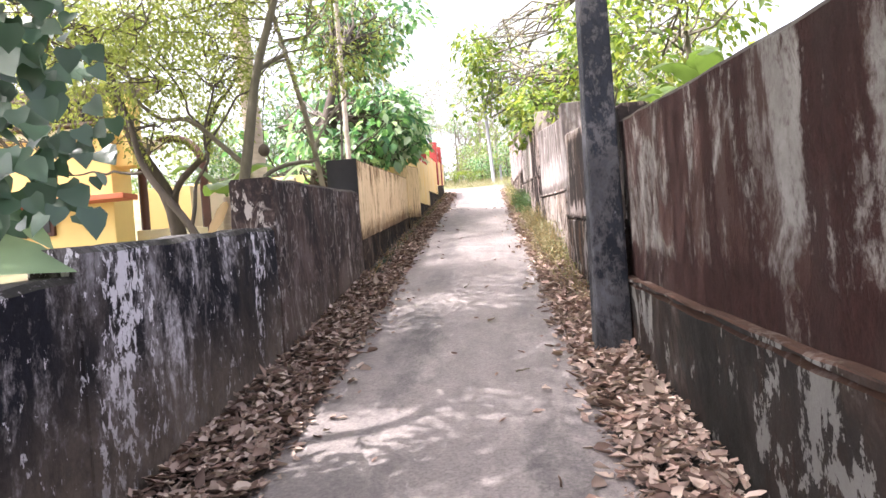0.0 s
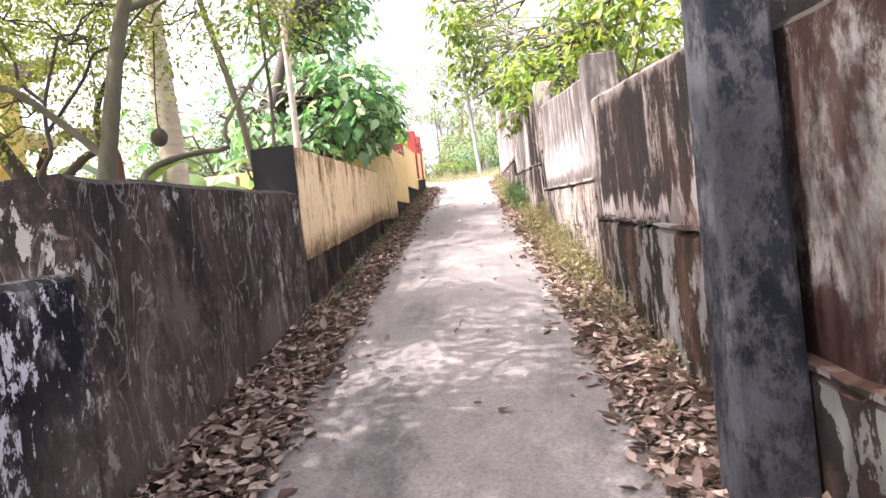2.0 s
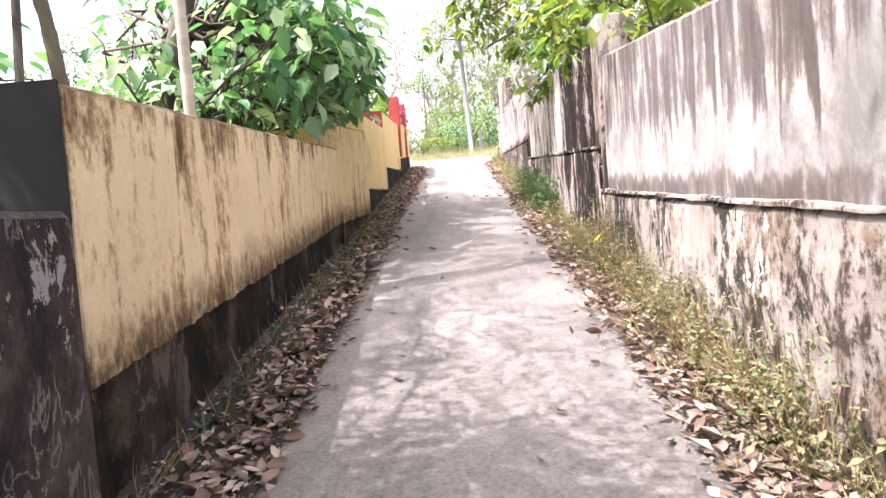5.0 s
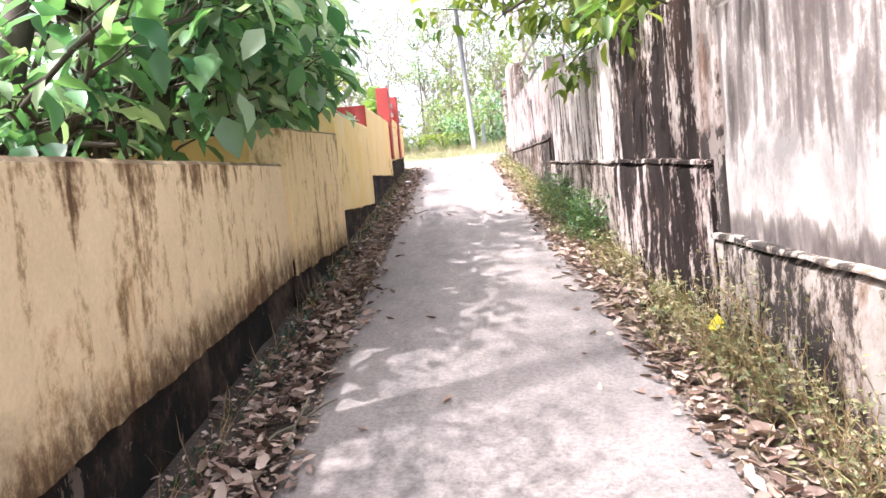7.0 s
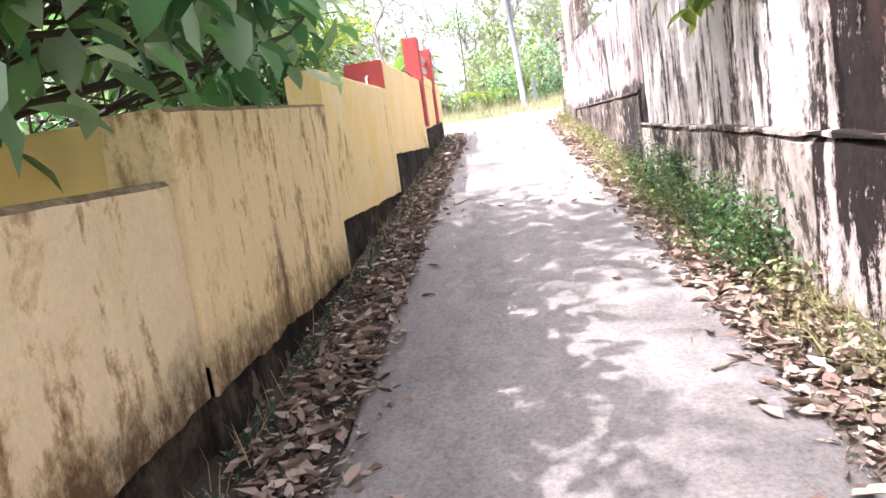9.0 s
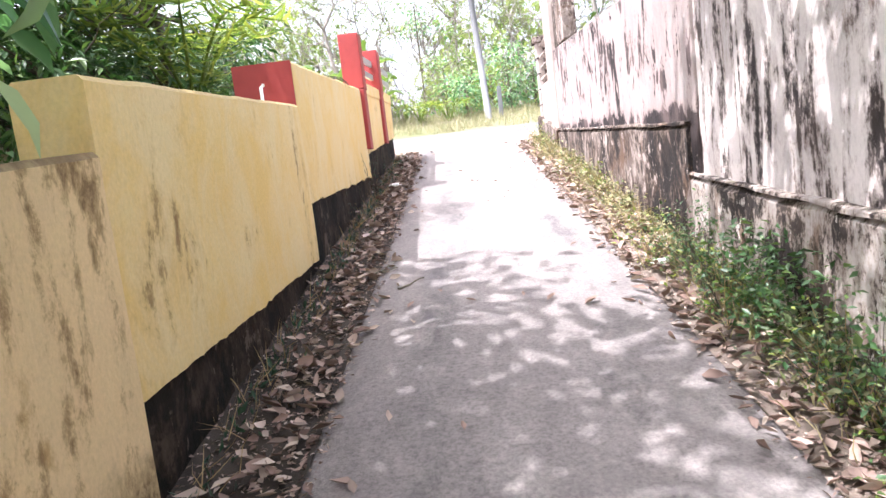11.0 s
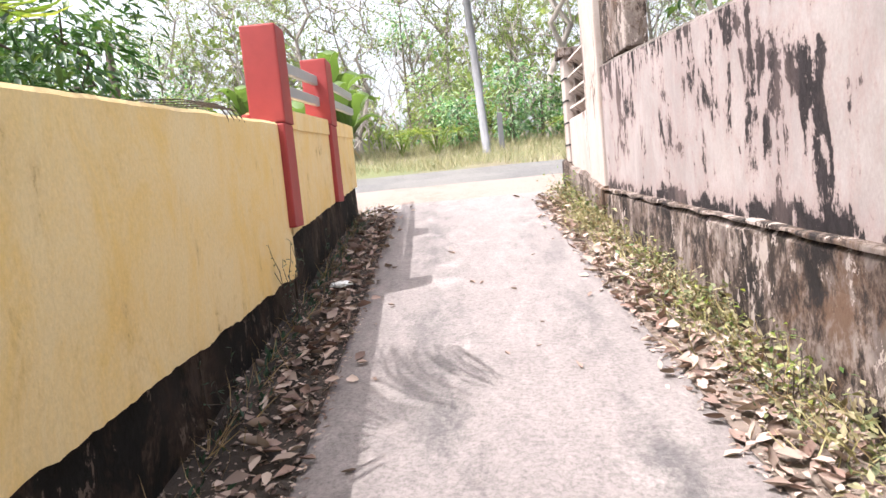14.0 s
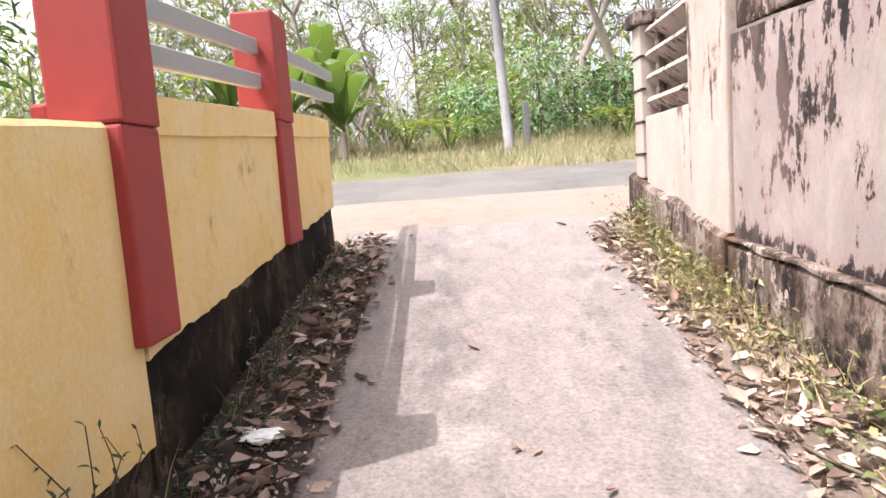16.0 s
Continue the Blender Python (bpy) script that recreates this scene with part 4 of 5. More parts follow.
t = palm_trunk("young_palm", "young palm with bright green fronds behind the yellow wall", [(-2.9, 20.1, 2.7, 0.08), (-2.9, 20.1, 4.1, 0.06)], M_BARKP)
for k in range(8):
    a = k * 0.8 + 0.3
    frond((-2.9, 20.1, 4.1), (-2.9 + 1.0 * math.cos(a), 20.1 + 1.0 * math.sin(a), 5.0), 0.45, 26, 0.42, M_LYEL, t)


def banana(at, height, leaves, size, mat=None, dry=1, upright=0.0, name="banana_plant", label="banana plant with broad torn leaves"):
    mat = mat or M_BANANA
    top = empty(name, label, "banana plant")
    x, y, z = at
    v, f = tube_mesh([[(x, y, z - 0.1, 0.11), (x + 0.03, y, z + height * 0.5, 0.09), (x + 0.05, y, z + height, 0.05)]], 9)
    mesh("stem", v, f, M_BARKP if dry else mat, top, True)
    for k in range(leaves + dry):
        old = k >= leaves
        a = k * 2.4 + RNG.uniform(-0.3, 0.3)
        ln = size * RNG.uniform(0.8, 1.15)
        rise = RNG.uniform(0.6, 1.6) + upright if not old else -0.6
        n = 14
        verts, faces = [], []
        side = Vector((-math.sin(a), math.cos(a), 0))
        for i in range(n + 1):
            q = i / n
            c = Vector((x + 0.05, y, z + height)) + Vector((math.cos(a), math.sin(a), 0)) * ln * q * (0.85 - 0.3 * upright if not old else 0.4) + Vector((0, 0, ln * (rise * q - (0.35 + 0.5 * rise) * q * q)))
            wd = size * 0.19 * (math.sin(math.pi * min(1, q * 0.93 + 0.05)) ** 0.6 if q > 0.14 else 0.06)
            tear = 0.8 + 0.25 * wob(i * 1.7, k * 3.1)
            verts += [c - side * wd * tear + Vector((0, 0, -0.25 * wd)), c, c + side * wd * tear + Vector((0, 0, -0.25 * wd))]
        for i in range(n):
            b = i * 3
            faces += [(b, b + 1, b + 4, b + 3), (b + 1, b + 2, b + 5, b + 4)]
        mesh("leaf", verts, faces, M_DRYF if old else mat, top, True)
    return top


tips = empty("dry_frond", "dry dark frond tips hanging over the yellow wall", "frond")
for k in range(4):
    yk = 21.25 + 0.1 * k
    v, f = tube_mesh([[(LX - 0.5, yk - 0.3, 4.50, 0.003), (LX - 0.15, yk - 0.1, 4.50, 0.004), (LX + 0.01, yk, 4.47, 0.004), (LX + 0.03, yk + 0.07, 4.41, 0.003), (LX + 0.02, yk + 0.12, 4.34 + 0.02 * k, 0.001)]], 5)
    mesh("leaflet", v, f, M_BARKD, tips, True)
banana((2.0, 5.9, 1.2), 1.3, 9, 0.75)
banana((2.3, 7.6, 1.5), 1.3, 9, 1.0)
banana((2.7, 5.2, 1.1), 1.4, 9, 1.0)
banana((2.3, 4.4, 1.0), 1.25, 8, 0.7)
tree("shrub", "bright leafy shrub behind the dark brown wall", [(2.6, 8.2, 1.5, 0.07), (2.6, 8.2, 2.8, 0.05), (2.5, 8.0, 3.8, 0.03)], spray(26, (1.5, 5.8, 2.7), (3.6, 10.2, 4.6), 0.35, 0.65), 170, 0.15, 0.42, 0.5, M_LYEL, M_BARK, LEAF_FULL, twigs=1, category="shrub")
banana((-4.2, 10.2, 1.0), 1.6, 7, 1.1)
banana((-3.9, 11.6, 1.4), 1.3, 6, 1.0)
banana((-4.0, 33.0, 4.65), 0.6, 9, 1.6, upright=0.7)
banana((-2.9, 33.4, 4.7), 0.5, 8, 1.4, upright=0.7)
banana((-3.4, 34.4, 4.9), 0.9, 9, 1.7, upright=0.7)
banana((-5.2, 33.8, 4.75), 0.8, 8, 1.5, upright=0.7)

# creeper on the trunk beside the low wall
v, f = tube_mesh([[(-2.25, 2.45, 0.2, 0.07), (-2.2, 2.5, 1.6, 0.06), (-2.25, 2.5, 3.2, 0.055), (-2.3, 2.6, 5.0, 0.04)]], 8)
cr = empty("creeper", "creeper with heart-shaped leaves climbing a dark trunk", "creeper")
mesh("trunk", v, f, M_BARKD, cr, True)
m = 430
pz = RNG.uniform(1.75, 4.2, m)
pts = np.stack([-1.99 + RNG.normal(0, 0.15, m), 2.66 + RNG.normal(0, 0.18, m), pz], 1)
ax = np.stack([RNG.normal(0.35, 0.5, m), RNG.normal(-0.2, 0.4, m), RNG.uniform(-1.3, -0.5, m)], 1)
ups = np.stack([RNG.normal(0.2, 0.4, m), RNG.normal(-0.7, 0.3, m), RNG.uniform(0.2, 0.9, m)], 1)
ln = RNG.uniform(0.075, 0.15, m)
leaf_cloud("leaves", pts, ax, ups, ln, ln * 0.95, M_VINE, cr, LEAF_HEART)
for at, way, size, wide in (((-2.12, 2.42, 1.62), (0.9, 0.35, -0.12), 0.46, 0.36), ((-2.0, 2.7, 1.74), (0.4, 0.3, -0.5), 0.15, 0.10), ((-2.02, 2.95, 1.78), (0.5, 0.4, 0.6), 0.15, 0.05)):
    leaf_cloud("large_leaf", np.array([at]), np.array([way]), np.array([(0, -0.6, 1.0)]), np.array([size]), np.array([wide]), M_PALELEAF, cr, LEAF_HEART, "large pale green leaf over the wall")

# dark stick on the end of the tan wall
st = empty("stick", "thin dark upright stick standing on the wall end", "stick")
v, f = tube_mesh([[(LX - 0.2, 8.72, 2.77, 0.018), (LX - 0.17, 8.72, 3.3, 0.016), (LX - 0.20, 8.74, 4.0, 0.013), (LX - 0.16, 8.72, 5.2, 0.01)]], 6)
mesh("shaft", v, f, M_BARKD, st, True)


# ---- woods beyond the main road ----
def wood_tree(x, y, h, lean, leaf_n):
    z = G(y) - 0.1
    top = empty("woodland_tree", "slender pale woodland tree with thin bare branches", "tree", group="trees of the wood")
    trunk = crook((x, y, z), (x + lean, y + RNG.uniform(-0.4, 0.4), z + h), 0.045 + 0.009 * h, 0.018, 8, 0.10)
    v, f = tube_mesh([trunk], 7)
    mesh("trunk", v, f, M_BARKW, top, True)
    paths, cl = [], []
    for k in range(16):
        p = trunk[int(RNG.integers(3, 9))]
        a = RNG.uniform(0, 6.28)
        ln2 = RNG.uniform(1.0, 2.6)
        e = (p[0] + ln2 * math.cos(a), p[1] + ln2 * math.sin(a), p[2] + RNG.uniform(0.5, 2.4))
        br = crook(p[:3], e, 0.032, 0.008, 6, 0.2)
        paths.append(br)
        for _ in range(5):
            q = br[int(RNG.integers(2, 7))]
            e2 = np.array(q[:3]) + np.array((RNG.normal(0, 0.6), RNG.normal(0, 0.6), RNG.uniform(0.1, 0.9)))
            paths.append(crook(q[:3], e2, 0.012, 0.004, 4, 0.25))
            cl.append((*e2, 0.45))
    v, f = tube_mesh(paths, 4)
    tagged(mesh("twig_mass", v, f, M_BARKW, top, True), kind="stuff")
    if leaf_n:
        crown("crown", cl, leaf_n, 0.13, 0.45, 0.4, M_LWOOD, top, LEAF_FAR)


for i in range(30):
    x = -14 + 30 * ((i * 0.618) % 1.0) + RNG.uniform(-0.6, 0.6)
    y = 36 + 14 * ((i * 0.371) % 1.0)
    wood_tree(float(x), float(y), float(RNG.uniform(4.0, 8.0)), float(RNG.uniform(-1.0, 1.0)), 70 if i % 3 else 200)


def bush(x, y, r, h, mat, n=10, per=230, size=0.16, asp=0.4, label="leafy green bush at the edge of the wood"):
    z = G(y)
    tree("bush", label, [(x, y, z - 0.1, 0.05), (x, y, z + h * 0.4, 0.04), (x, y, z + h * 0.8, 0.02)],
         [(float(x + RNG.normal(0, r * 0.45)), float(y + RNG.normal(0, r * 0.4)), float(z + RNG.uniform(0.2, h)), float(RNG.uniform(0.35, 0.6))) for _ in range(n)], per, size, asp, 0.4, mat, M_BARK, LEAF_FAR, twigs=1, category="bush")


wood_tree(3.3, 36.2, 8.5, -1.6, 50)
wood_tree(4.3, 36.8, 8.5, 0.8, 50)
wood_tree(2.5, 37.5, 8.0, 0.6, 50)
for x, y, r, h, mt in ((1.1, 34.0, 0.6, 1.7, M_LBIG), (1.9, 34.3, 0.7, 1.2, M_LBIG), (-0.2, 34.0, 0.5, 1.1, M_LBIG), (2.8, 34.6, 0.8, 1.3, M_LDARK), (3.6, 35.0, 1.0, 1.6, M_LBIG), (0.5, 34.8, 0.9, 1.4, M_LYEL), (-4.6, 34.4, 1.0, 1.8, M_LDARK), (-6.6, 34.0, 1.2, 2.0, M_LDARK), (-0.8, 35.5, 1.0, 2.0, M_LWOOD), (-1.6, 38, 1.6, 5.0, M_LBIG), (-5.6, 34.6, 1.4, 2.2, M_LYEL),
                       (5.2, 35.2, 1.2, 1.6, M_LYEL), (6.6, 36.0, 1.4, 2.0, M_LWOOD), (-8.0, 35.5, 1.8, 3.0, M_LBIG), (8.6, 36.0, 1.6, 2.6, M_LBIG), (-11, 36.5, 2.0, 3.5, M_LWOOD), (11.5, 37, 2.0, 3.0, M_LWOOD), (0.2, 39, 2.0, 3.2, M_LWOOD), (4.4, 39, 2.2, 3.4, M_LWOOD)):
    bush(x, y, r, h, mt, 14)
# tangled bare undergrowth between the woodland trees
brush_paths = []
for i in range(420):
    x, y = float(RNG.uniform(-15, 15)), float(34.6 + 12 * RNG.uniform(0, 1) ** 1.4)
    h = float(RNG.uniform(1.2, 4.6))
    e = (x + float(RNG.normal(0, 0.35 * h)), y + float(RNG.normal(0, 0.2 * h)), G(y) + h)
    stem = crook((x, y, G(y) - 0.1), e, 0.022, 0.006, 6, 0.14)
    brush_paths.append(stem)
    for _ in range(3):
        q = stem[int(RNG.integers(2, 6))]
        brush_paths.append(crook(q[:3], np.array(q[:3]) + np.array((RNG.normal(0, 0.5), RNG.normal(0, 0.4), RNG.uniform(0.2, 0.9))), 0.010, 0.003, 3, 0.2))
v, f = tube_mesh(brush_paths, 4)
tagged(mesh("undergrowth", v, f, M_BARKW, None, True), "tangled pale bare stems of woodland undergrowth", "undergrowth", kind="stuff")
# far wood
n = 26000
fx, fy = RNG.uniform(-45, 45, n), RNG.uniform(44, 62, n)
fz = np.array([G(b) for b in fy]) + RNG.uniform(0, 1, n) * (4.5 + 2.5 * np.sin(fx * 0.5) + 1.5 * np.sin(fx * 1.3 + 2))
far = leaf_cloud("far_woods", np.stack([fx, fy, fz], 1), RNG.normal(0, 1, (n, 3)), RNG.normal(0, 0.5, (n, 3)) + np.array((0, 0, 1.0)), RNG.uniform(0.3, 0.7, n), RNG.uniform(0.15, 0.35, n), M_LWOOD, None, LEAF_FAR)
tagged(far, "hazy green far woodland", "woods", kind="stuff")

# far electric pole
pole2 = empty("utility_pole", "slim grey electric pole leaning on the far verge", "pole")
v, f = tube_mesh([[(0.37, 32.6, 4.3, 0.095), (0.23, 32.6, 7.3, 0.085), (0.02, 32.6, 11.8, 0.065)]], 10)
mesh("shaft", v, f, M_GREYP, pole2, True)
mk = empty("marker_post", "short grey concrete marker post in the grass", "post")
part("shaft", block(0.68, 0.80, 33.0, 33.12, 4.3, 5.5, 0.015), M_GREYP, mk)

# low palm seedlings on the bank
for x, y, r in ((-0.75, 33.0, 0.9), (-1.6, 33.4, 0.8), (2.7, 33.2, 1.1)):
    sd = empty("palm_seedling", "low palm seedling with arching pale fronds", "palm", group="palm seedlings on the bank")
    for k in range(6):
        a = k * 1.05 + x
        frond((x, y, road_z(y) - 0.03), (x + r * math.cos(a), y + r * 0.8 * math.sin(a), road_z(y) + 0.35), 0.5, 18, 0.32, M_LYEL, sd)

# dark round fruit hanging from the spreading tree
fr = empty("hanging_fruit", "dark round fruit hanging from a thin stalk", "fruit")
bm = bmesh.new()
bmesh.ops.create_icosphere(bm, subdivisions=3, radius=0.075)
for v in bm.verts:
    v.co = Vector((v.co.x, v.co.y, v.co.z * 1.15)) * (1 + 0.06 * wob(*(v.co * 30))) + Vector((-2.88, 8.44, 2.98))
part("body", bm, M_BARKD, fr, "", True)
v, f = tube_mesh([[(-2.88, 8.44, 3.05, 0.006), (-2.86, 8.42, 3.4, 0.006), (-2.75, 8.3, 3.9, 0.008)]], 5)
mesh("stalk", v, f, M_BARKD, fr, True)

# ---- house on the left ----
def house():
    h = empty("house", "yellow painted house with a red sunshade and tiled roof", "house")
    part("wall", block(-13, -6.15, 10.4, 11.0, 0.2, 3.82, 0.02), M_HOUSE, h)
    part("sunshade", block(-13.2, -5.72, 9.95, 10.39, 2.70, 2.79, 0.012), M_BAND, h, "brick red concrete sunshade")
    wd = part("window", block(-7.98, -7.17, 10.33, 10.39, 2.22, 2.66, 0.01), M_WOODD, h, "dark brown wooden window")
    for k in range(3):
        part("pane", block(-7.94 + 0.25 * k, -7.73 + 0.25 * k, 10.315, 10.328, 2.28, 2.60, 0.004), M_GLASS, wd)
    roof = part("roof", block(-13.4, -6.1, 10.3, 12.2, 3.83, 3.95, 0.02), M_CREAM, h)
    for r in range(9):
        for c in range(26):
            bm = block(-13.3 + 0.27 * c, -13.05 + 0.27 * c, 10.2 + 0.32 * r, 10.55 + 0.32 * r, 3.98 + 0.17 * r, 4.02 + 0.17 * r, 0)
            part("tile", bm, M_ROOF, roof)
    railing = part("balcony_rail", block(-12.9, -6.3, 10.42, 10.48, 4.36, 4.42, 0.01), M_DARKEND, h, "black balcony railing")
    for k in range(28):
        part("bar", block(-12.85 + 0.24 * k, -12.82 + 0.24 * k, 10.435, 10.465, 3.83, 4.359, 0.004), M_DARKEND, railing)
    part("pillar", block(-6.24, -5.85, 10.55, 10.9, 3.3, 4.5, 0.015), M_HOUSE, h, "yellow corner pillar")
    part("porch_wall", block(-6.1, -3.9, 13.1, 13.3, 0.8, 3.2, 0.02), M_CREAM, h, "sunlit cream porch wall")
    part("side_wall", block(-6.24, -5.2, 11.2, 11.8, 0.3, 2.25, 0.02), M_CREAM, h, "low cream side wall")
    # round-headed porch arch
    cx, cz, r = -6.19, 3.51, 0.63
    arch = [(cx + r, 12.6, 0.9, 0.085), (cx + r, 12.6, cz - 0.2, 0.085)]
    arch += [(cx + r * math.cos(k * math.pi / 12), 12.6, cz + r * 0.95 * math.sin(k * math.pi / 12), 0.08) for k in range(13)]
    arch += [(cx - r, 12.6, cz - 0.2, 0.085), (cx - r, 12.6, 0.9, 0.085)]
    v, f = tube_mesh([arch], 8)
    mesh("porch_arch", v, f, M_WOODD, h, True, "dark red round porch arch")
    return h


house()
g = empty("garden_wall", "pale green low garden wall seen between the trunks", "wall")
part("panel", block(-6.5, -3.0, 17.6, 17.75, 1.8, 3.5, 0.02), M_TEAL, g)

# ---- fallen leaves, weeds and grass ----
def litter(name, n, ylo, yhi, size, label):
    """Dry curled leaves heaped along both verges, thinning towards the middle."""
    y = RNG.uniform(ylo, yhi, n)
    left = RNG.uniform(0, 1, n) < 0.5
    wide = np.where(left, 0.47, 0.40)
    d = np.where(RNG.uniform(0, 1, n) < 0.94, RNG.uniform(0.02, 1.0, n) * wide, wide + RNG.exponential(0.07, n))
    d = np.where(left & (y > 8.6) & (d < 0.2) & (RNG.uniform(0, 1, n) < 0.6), d + 0.22, d)
    x = np.where(left, LX + d, RX - 0.06 - d)
    keep = ~(left & (y > 8.6)) | (RNG.uniform(0, 1, n) < np.where(d < 0.16, 0.12, 0.42))
    keep &= left | (y < 8.6) | (RNG.uniform(0, 1, n) < 0.55)
    x, y, n = x[keep], y[keep], int(keep.sum())
    e = np.where(x < -1.25, -1.25 - x, np.where(x > 0.6, x - 0.6, 0))
    z = np.array([road_z(b) for b in y]) + 0.028 + 0.22 * np.maximum(e, 0) ** 1.2 + RNG.uniform(0, 0.03, n) * (e > 0)
    ax = np.stack([RNG.normal(0, 1, n), RNG.normal(0, 1, n), RNG.normal(0, 0.22, n)], 1)
    up = np.array((0, 0, 1.0)) + RNG.normal(0, 0.45, (n, 3))
    L = size * np.clip(RNG.lognormal(-0.05, 0.34, n), 0.4, 1.5)
    return tagged(leaf_cloud(name, np.stack([x, y, z], 1), ax, up, L, L * RNG.uniform(0.42, 0.78, n), M_LITTER, None, LEAF_CURL), label, "leaf litter", kind="stuff")


litter("leaf_litter", 22000, -2, 16, 0.072, "dry curled pinkish brown leaves along the verges")
litter("leaf_litter", 5200, 16, 26.3, 0.078, "dry curled pinkish brown leaves along the verges")

n = 44
for i in range(n):
    y, x = float(RNG.uniform(1, 24)), float(RNG.uniform(-1.1, 0.5))
    L = float(RNG.uniform(0.04, 0.09))
    lf = leaf_cloud("fallen_leaf", np.zeros((1, 3)), np.array([(RNG.normal(), RNG.normal(), 0.05)]), np.array([(0.1, 0.1, 1.0)]), np.array([L]), np.array([L * 0.42]), M_LITTER, None, LEAF_CURL)
    lf.location = (x, y, road_z(y) + 0.027)
    tagged(lf, "single dry brown leaf lying on the concrete", "leaf", "fallen leaves on the lane")


def weeds(name, n, box_fn, size, mat, label, shape=BLADE, wide=0.06, category="weeds"):
    x, y, z, lean = box_fn(n)
    ax = np.stack([RNG.normal(0, 0.45, n) + lean, RNG.normal(0, 0.45, n), RNG.uniform(0.5, 1.2, n)], 1)
    L = size * RNG.uniform(0.4, 1.2, n)
    return tagged(leaf_cloud(name, np.stack([x, y, z], 1), ax, RNG.normal(0, 1, (n, 3)), L, np.maximum(0.004, L * wide), mat, None, shape), label, category, kind="stuff")


def clumped(n, ylo, yhi, x_mid, x_sd, k):
    cy = RNG.uniform(ylo, yhi, k)
    i = RNG.integers(0, k, n)
    y = cy[i] + RNG.normal(0, 0.16, n)
    x = np.clip(x_mid + RNG.normal(0, x_sd, n), 0.62, RX - 0.05)
    z = np.array([road_z(b) for b in y]) + 0.02 + 0.22 * np.maximum(x - 0.6, 0) ** 1.2
    return x, y, z, np.full(n, -0.25)


def leafy_weeds(name, n, ylo, yhi, h, k, mat, label):
    x, y, z, _ = clumped(n, ylo, yhi, RX - 0.16, 0.10, k)
    z = z + RNG.uniform(0, 1, n) ** 1.3 * h
    ax = RNG.normal(0, 1, (n, 3)) * np.array((1, 1, 0.6)) + np.array((-0.3, 0, 0.2))
    L = RNG.uniform(0.025, 0.065, n)
    return tagged(leaf_cloud(name, np.stack([x, y, z], 1), ax, RNG.normal(0, 0.4, (n, 3)) + np.array((0, 0, 1.0)), L, L * 0.5, mat, None, LEAF_FAR), label, "weeds", kind="stuff")


weeds("verge_grass", 3600, lambda n: clumped(n, 7.5, 26, RX - 0.14, 0.11, 60), 0.15, M_GRASS, "dry and green grass tufts along the white wall")
leafy_weeds("verge_weeds", 2600, 8.5, 20, 0.22, 30, M_WEED, "small-leaved green weeds along the plinth")
leafy_weeds("verge_weeds", 2000, 15.0, 17.5, 0.45, 7, M_LDARK, "taller green weeds against the plinth")
leafy_weeds("verge_weeds", 1300, 20, 26, 0.2, 22, M_WEED, "small-leaved green weeds along the plinth")


def herbs(n, ylo, yhi, h, stem_mat, leaf_mat, label, out=0.30, per=16, leaf=0.035):
    """Bushy weeds: thin branching stems from a foot by the plinth, small leaves along them."""
    top = empty("verge_herbs", label, "weeds", kind="stuff")
    paths, P, A = [], [], []
    for _ in range(n):
        x0, y0 = RX - 0.06 - abs(RNG.normal(0, out * 0.45)), RNG.uniform(ylo, yhi)
        z0 = road_z(y0) + 0.02
        hh = h * RNG.uniform(0.45, 1.1)
        for _ in range(4):
            e = (min(RX - 0.055, x0 + RNG.normal(-0.06, 0.10)), y0 + RNG.normal(0, 0.13), z0 + hh * RNG.uniform(0.6, 1.0))
            st = crook((x0, y0, z0), e, 0.0035, 0.0012, 4, 0.18)
            paths.append(st)
            for _ in range(per):
                q = st[int(RNG.integers(1, 5))]
                P.append((q[0] + RNG.normal(0, 0.03), q[1] + RNG.normal(0, 0.04), q[2] + RNG.normal(0, 0.03)))
                A.append((RNG.normal(-0.2, 0.8), RNG.normal(0, 0.8), RNG.normal(0.1, 0.5)))
    v, f = tube_mesh(paths, 3)
    mesh("stem_mass", v, f, stem_mat, top, True)
    P, A = np.array(P), np.array(A)
    P[:, 0] = np.minimum(P[:, 0], RX - 0.05)
    L = leaf * RNG.uniform(0.5, 1.3, len(P))
    leaf_cloud("leaf_mass", P, A, RNG.normal(0, 0.4, P.shape) + np.array((-0.3, 0, 1.0)), L, L * RNG.uniform(0.35, 0.6, len(P)), leaf_mat, top, LEAF_FAR)


herbs(95, 8.6, 12.6, 0.55, M_DRYF, M_WEED, "dry beige and green bushy weeds against the pale plinth", 0.22, 12, 0.03)
herbs(16, 6.2, 8.6, 0.24, M_DRYF, M_WEED, "low dry weeds at the foot of the stained wall", 0.2, 10, 0.028)
herbs(22, 12.6, 15.0, 0.26, M_DRYF, M_WEED, "low weeds along the plinth", 0.2, 10, 0.028)
herbs(40, 15.0, 18.4, 0.5, M_BARKD, M_LDARK, "leafy green weeds against the plinth", 0.22, 14, 0.035)
herbs(16, 15.0, 18.4, 0.4, M_DRYF, M_LYEL, "bright green weeds against the plinth", 0.3, 10, 0.035)
herbs(48, 18.4, 26.0, 0.32, M_DRYF, M_WEED, "yellowish green bushy weeds along the dark plinth", 0.2, 12, 0.03)
herbs(9, 18.6, 26.0, 0.4, M_BARKD, M_LYEL, "bright green weeds beside the dark plinth", 0.2, 12, 0.035)


def left_strip(n):
    y = RNG.uniform(8, 26, n)
    x = LX + 0.06 + np.abs(RNG.normal(0, 0.08, n))
    return x, y, np.array([road_z(b) for b in y]) + 0.08, np.full(n, 0.3)


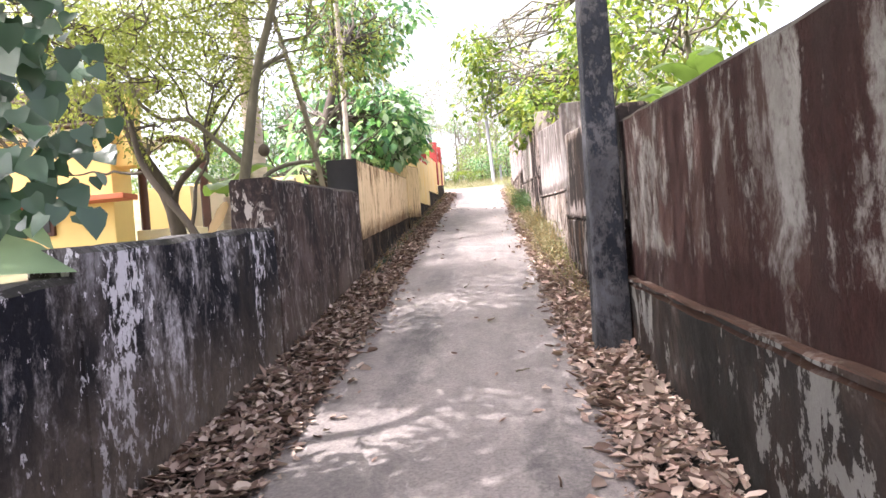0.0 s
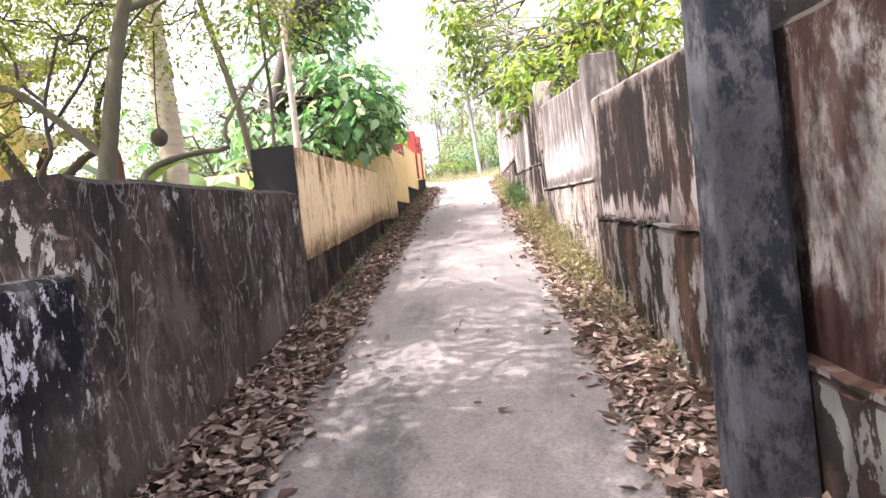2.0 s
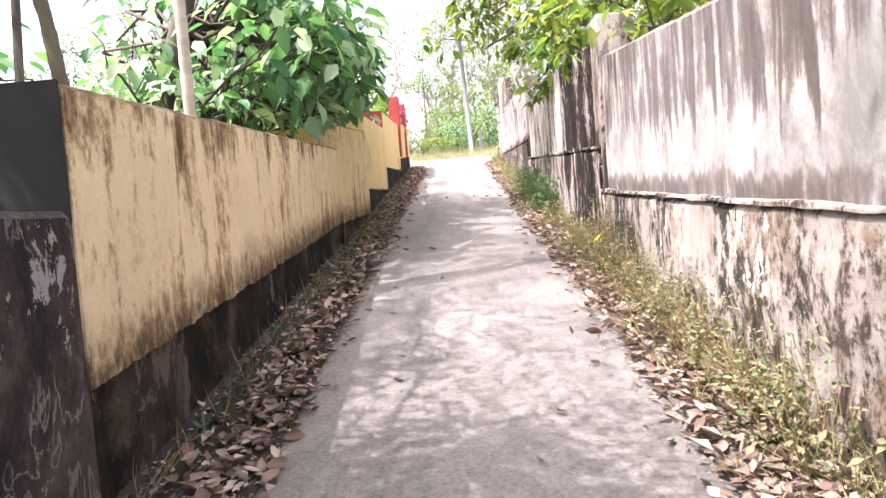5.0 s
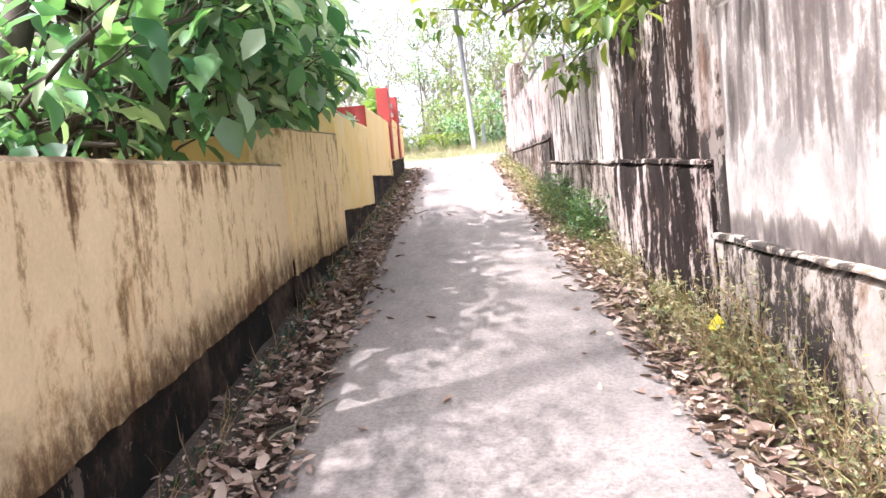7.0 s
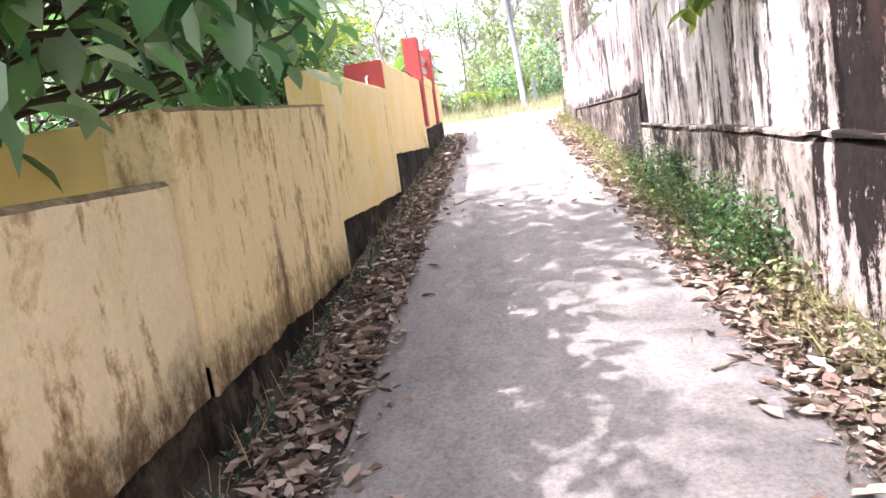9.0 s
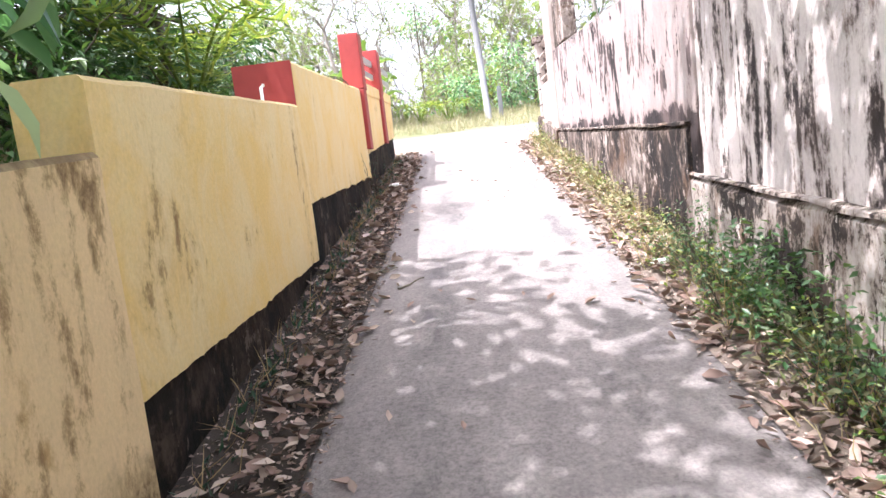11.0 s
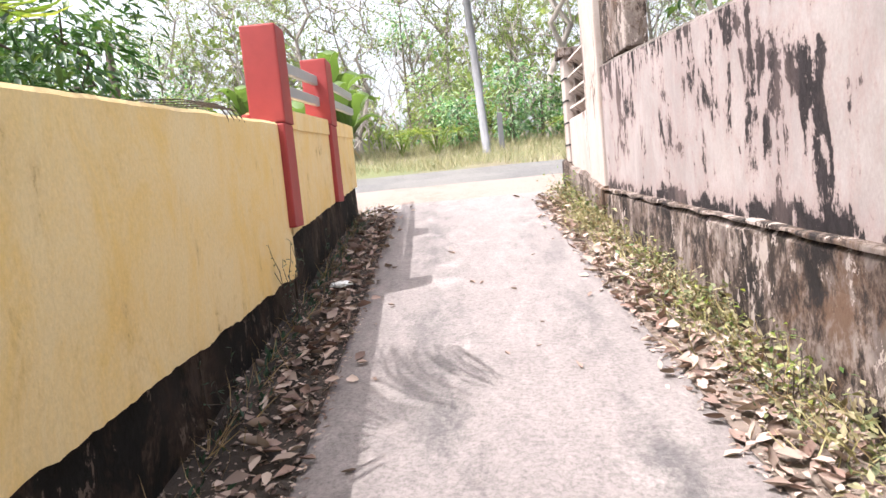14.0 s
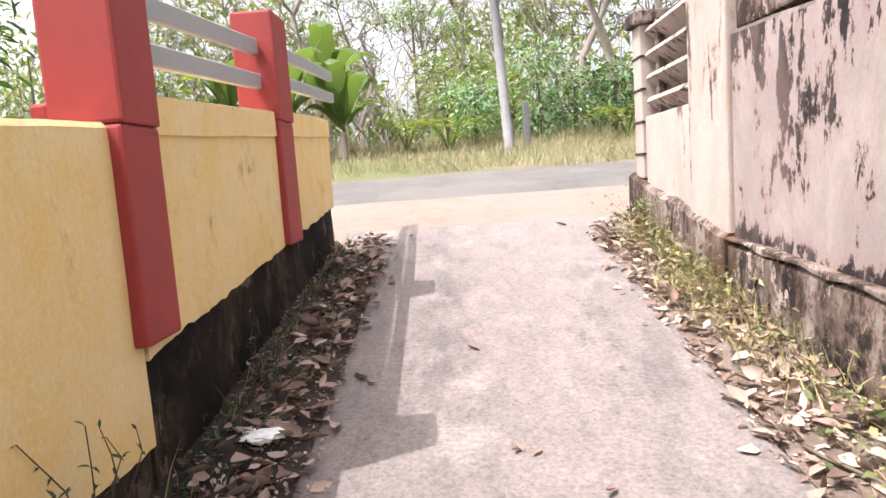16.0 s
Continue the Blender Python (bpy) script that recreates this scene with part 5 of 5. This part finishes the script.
weeds("dry_stalks", 500, left_strip, 0.2, M_DRYF, "dry stalks along the mossy footing", BLADE, 0.025)
weeds("footing_weeds", 900, left_strip, 0.06, M_VINE, "small dark weeds along the mossy footing", LEAF_FAR, 0.35)


def crumbs(n):
    y = RNG.uniform(-1, 26, n)
    left = RNG.uniform(0, 1, n) < 0.6
    x = np.where(left, LX + 0.02 + RNG.uniform(0, 0.5, n), RX - 0.07 - RNG.uniform(0, 0.45, n))
    e = np.where(left, np.clip(-1.24 - x, 0, 1) / 0.52, np.clip(x - 0.56, 0, 1) / 0.58)
    z = np.array([road_z(b) for b in y]) + 0.022 + 0.10 * e * e
    ax = np.stack([RNG.normal(0, 1, n), RNG.normal(0, 1, n), RNG.normal(0, 0.25, n)], 1)
    L = RNG.uniform(0.012, 0.045, n)
    return tagged(leaf_cloud("leaf_crumbs", np.stack([x, y, z], 1), ax, np.array((0, 0, 1.0)) + RNG.normal(0, 0.4, (n, 3)), L, L * RNG.uniform(0.2, 0.7, n), M_LITTER, None, LEAF_FAR), "broken leaf crumbs and twigs on the soil", "leaf litter", kind="stuff")


crumbs(26000)


def bank(n):
    x, y = RNG.uniform(-16, 14, n), 30.75 + RNG.uniform(0, 1, n) ** 1.2 * 4.5
    return x, y, np.array([road_z(b) for b in y]) - 0.03, np.zeros(n)


weeds("bank_grass", 30000, bank, 0.32, M_BANK, "dry yellowish grass on the far bank", BLADE, 0.035, "grass")


# ---- small things lying about ----
def stick(a, b, r=0.008):
    top = empty("stick", "thin dry brown stick on the lane edge", "stick", group="sticks on the ground")
    pts = crook((a[0], a[1], road_z(a[1]) + 0.035), (b[0], b[1], road_z(b[1]) + 0.04), r, r * 0.5, 6, 0.1)
    v, f = tube_mesh([pts], 6)
    mesh("shaft", v, f, M_BARK, top, True)


for a, b in (((-1.22, 18.95), (-1.12, 19.2)), ((-1.05, 18.5), (-0.88, 18.68)), ((-1.33, 11.5), (-1.22, 12.4)), ((-1.38, 11.8), (-1.12, 12.2)), ((-1.3, 18.9), (-1.1, 19.02)), ((0.55, 18.3), (0.72, 18.7)), ((0.62, 22.6), (0.85, 22.1)), ((-0.35, 7.6), (-0.3, 7.9)), ((0.3, 14.2), (0.42, 14.25)), ((0.1, 4.6), (0.2, 4.62))):
    stick(a, b)

for x, y, size, turn in ((0.11, 17.84, 0.16, 0.4), (-1.17, 18.26, 0.13, 2.0), (-0.96, 18.11, 0.11, 1.0), (0.25, 19.13, 0.09, 0.2), (-0.22, 18.09, 0.09, 1.6), (-0.09, 17.97, 0.13, 0.8), (-0.95, 7.08, 0.12, 1.2), (-0.12, 7.53, 0.10, 0.5), (-1.05, 7.23, 0.11, 2.4), (0.35, 22.1, 0.1, 1.0)):
    lf = leaf_cloud("fallen_leaf", np.zeros((1, 3)), np.array([(math.cos(turn), math.sin(turn), 0.12)]), np.array([(0.15, 0.1, 1.0)]), np.array([size * 0.7]), np.array([size * 0.34]), M_LITTER, None, LEAF_CURL)
    lf.location = (x, y, road_z(y) + 0.03)
    tagged(lf, "large curled dry leaf lying on the concrete", "leaf", "fallen leaves on the lane")


def crumple(name, label, at, size, mat, category):
    bm = bmesh.new()
    bmesh.ops.create_icosphere(bm, subdivisions=3, radius=1)
    for v in bm.verts:
        k = 1 + 0.45 * wob(*(v.co * 2.3)) + 0.2 * wob(*(v.co * 6))
        v.co = Vector((v.co.x * size * k, v.co.y * size * 0.7 * k, v.co.z * size * 0.28 * k))
    me = bpy.data.meshes.new(name)
    bm.to_mesh(me)
    bm.free()
    me.materials.append(mat)
    ob = new(name, me)
    ob.location = at
    return tagged(ob, label, category)


crumple("plastic_scrap", "crumpled white plastic scrap among the dry leaves", (-1.44, 22.82, road_z(22.82) + 0.07), 0.085, M_WHITE, "litter")
crumple("paper_scrap", "crumpled pale paper scrap on the verge", (0.72, 18.35, road_z(18.35) + 0.07), 0.06, M_WHITE, "litter")
yl = leaf_cloud("yellow_leaf", np.array([(0.86, 12.25, road_z(12.25) + 0.20)]), np.array([(0.1, 0.3, 0.5)]), np.array([(-0.8, -0.6, 0.3)]), np.array([0.10]), np.array([0.09]), plain("bright_yellow_leaf", (0.75, 0.62, 0.02), 0.5), None, LEAF_HEART)
tagged(yl, "single bright yellow leaf caught in the weeds", "leaf")
pp = empty("pipe", "short white plastic pipe standing on the yellow wall", "pipe")
v, f = tube_mesh([[(-1.80, 18.5, 3.93, 0.012), (-1.80, 18.5, 4.05, 0.012), (-1.79, 18.53, 4.07, 0.012)]], 8)
mesh("tube", v, f, M_WHITE, pp, True)


def sapling(x, y, count, high):
    """A thin-stemmed weed with a few narrow dark leaves along every stem."""
    top = empty("sapling", "thin dark-leaved weed growing against the yellow wall", "weed")
    z = road_z(y) + 0.02
    for _ in range(count):
        e = (x + RNG.normal(0.02, 0.06), y + RNG.normal(-0.1, 0.16), z + high * RNG.uniform(0.6, 1.0))
        st = crook((x, y, z), e, 0.004, 0.0015, 6, 0.15)
        v, f = tube_mesh([st], 5)
        stem = mesh("stem", v, f, M_BARKD, top, True)
        P = np.array([st[k][:3] for k in (2, 3, 3, 4, 4, 5, 5, 6)])
        A = RNG.normal(0, 0.7, P.shape) + np.array((0.2, 0, 0.2))
        L = RNG.uniform(0.022, 0.042, len(P))
        leaf_cloud("leaves", P, A, RNG.normal(0, 0.4, P.shape) + np.array((0, 0, 1.0)), L, L * 0.32, M_VINE, stem, LEAF_FULL)


sapling(-1.60, 22.05, 7, 0.62)
sapling(-1.58, 23.3, 4, 0.40)
sapling(-1.62, 20.6, 4, 0.45)
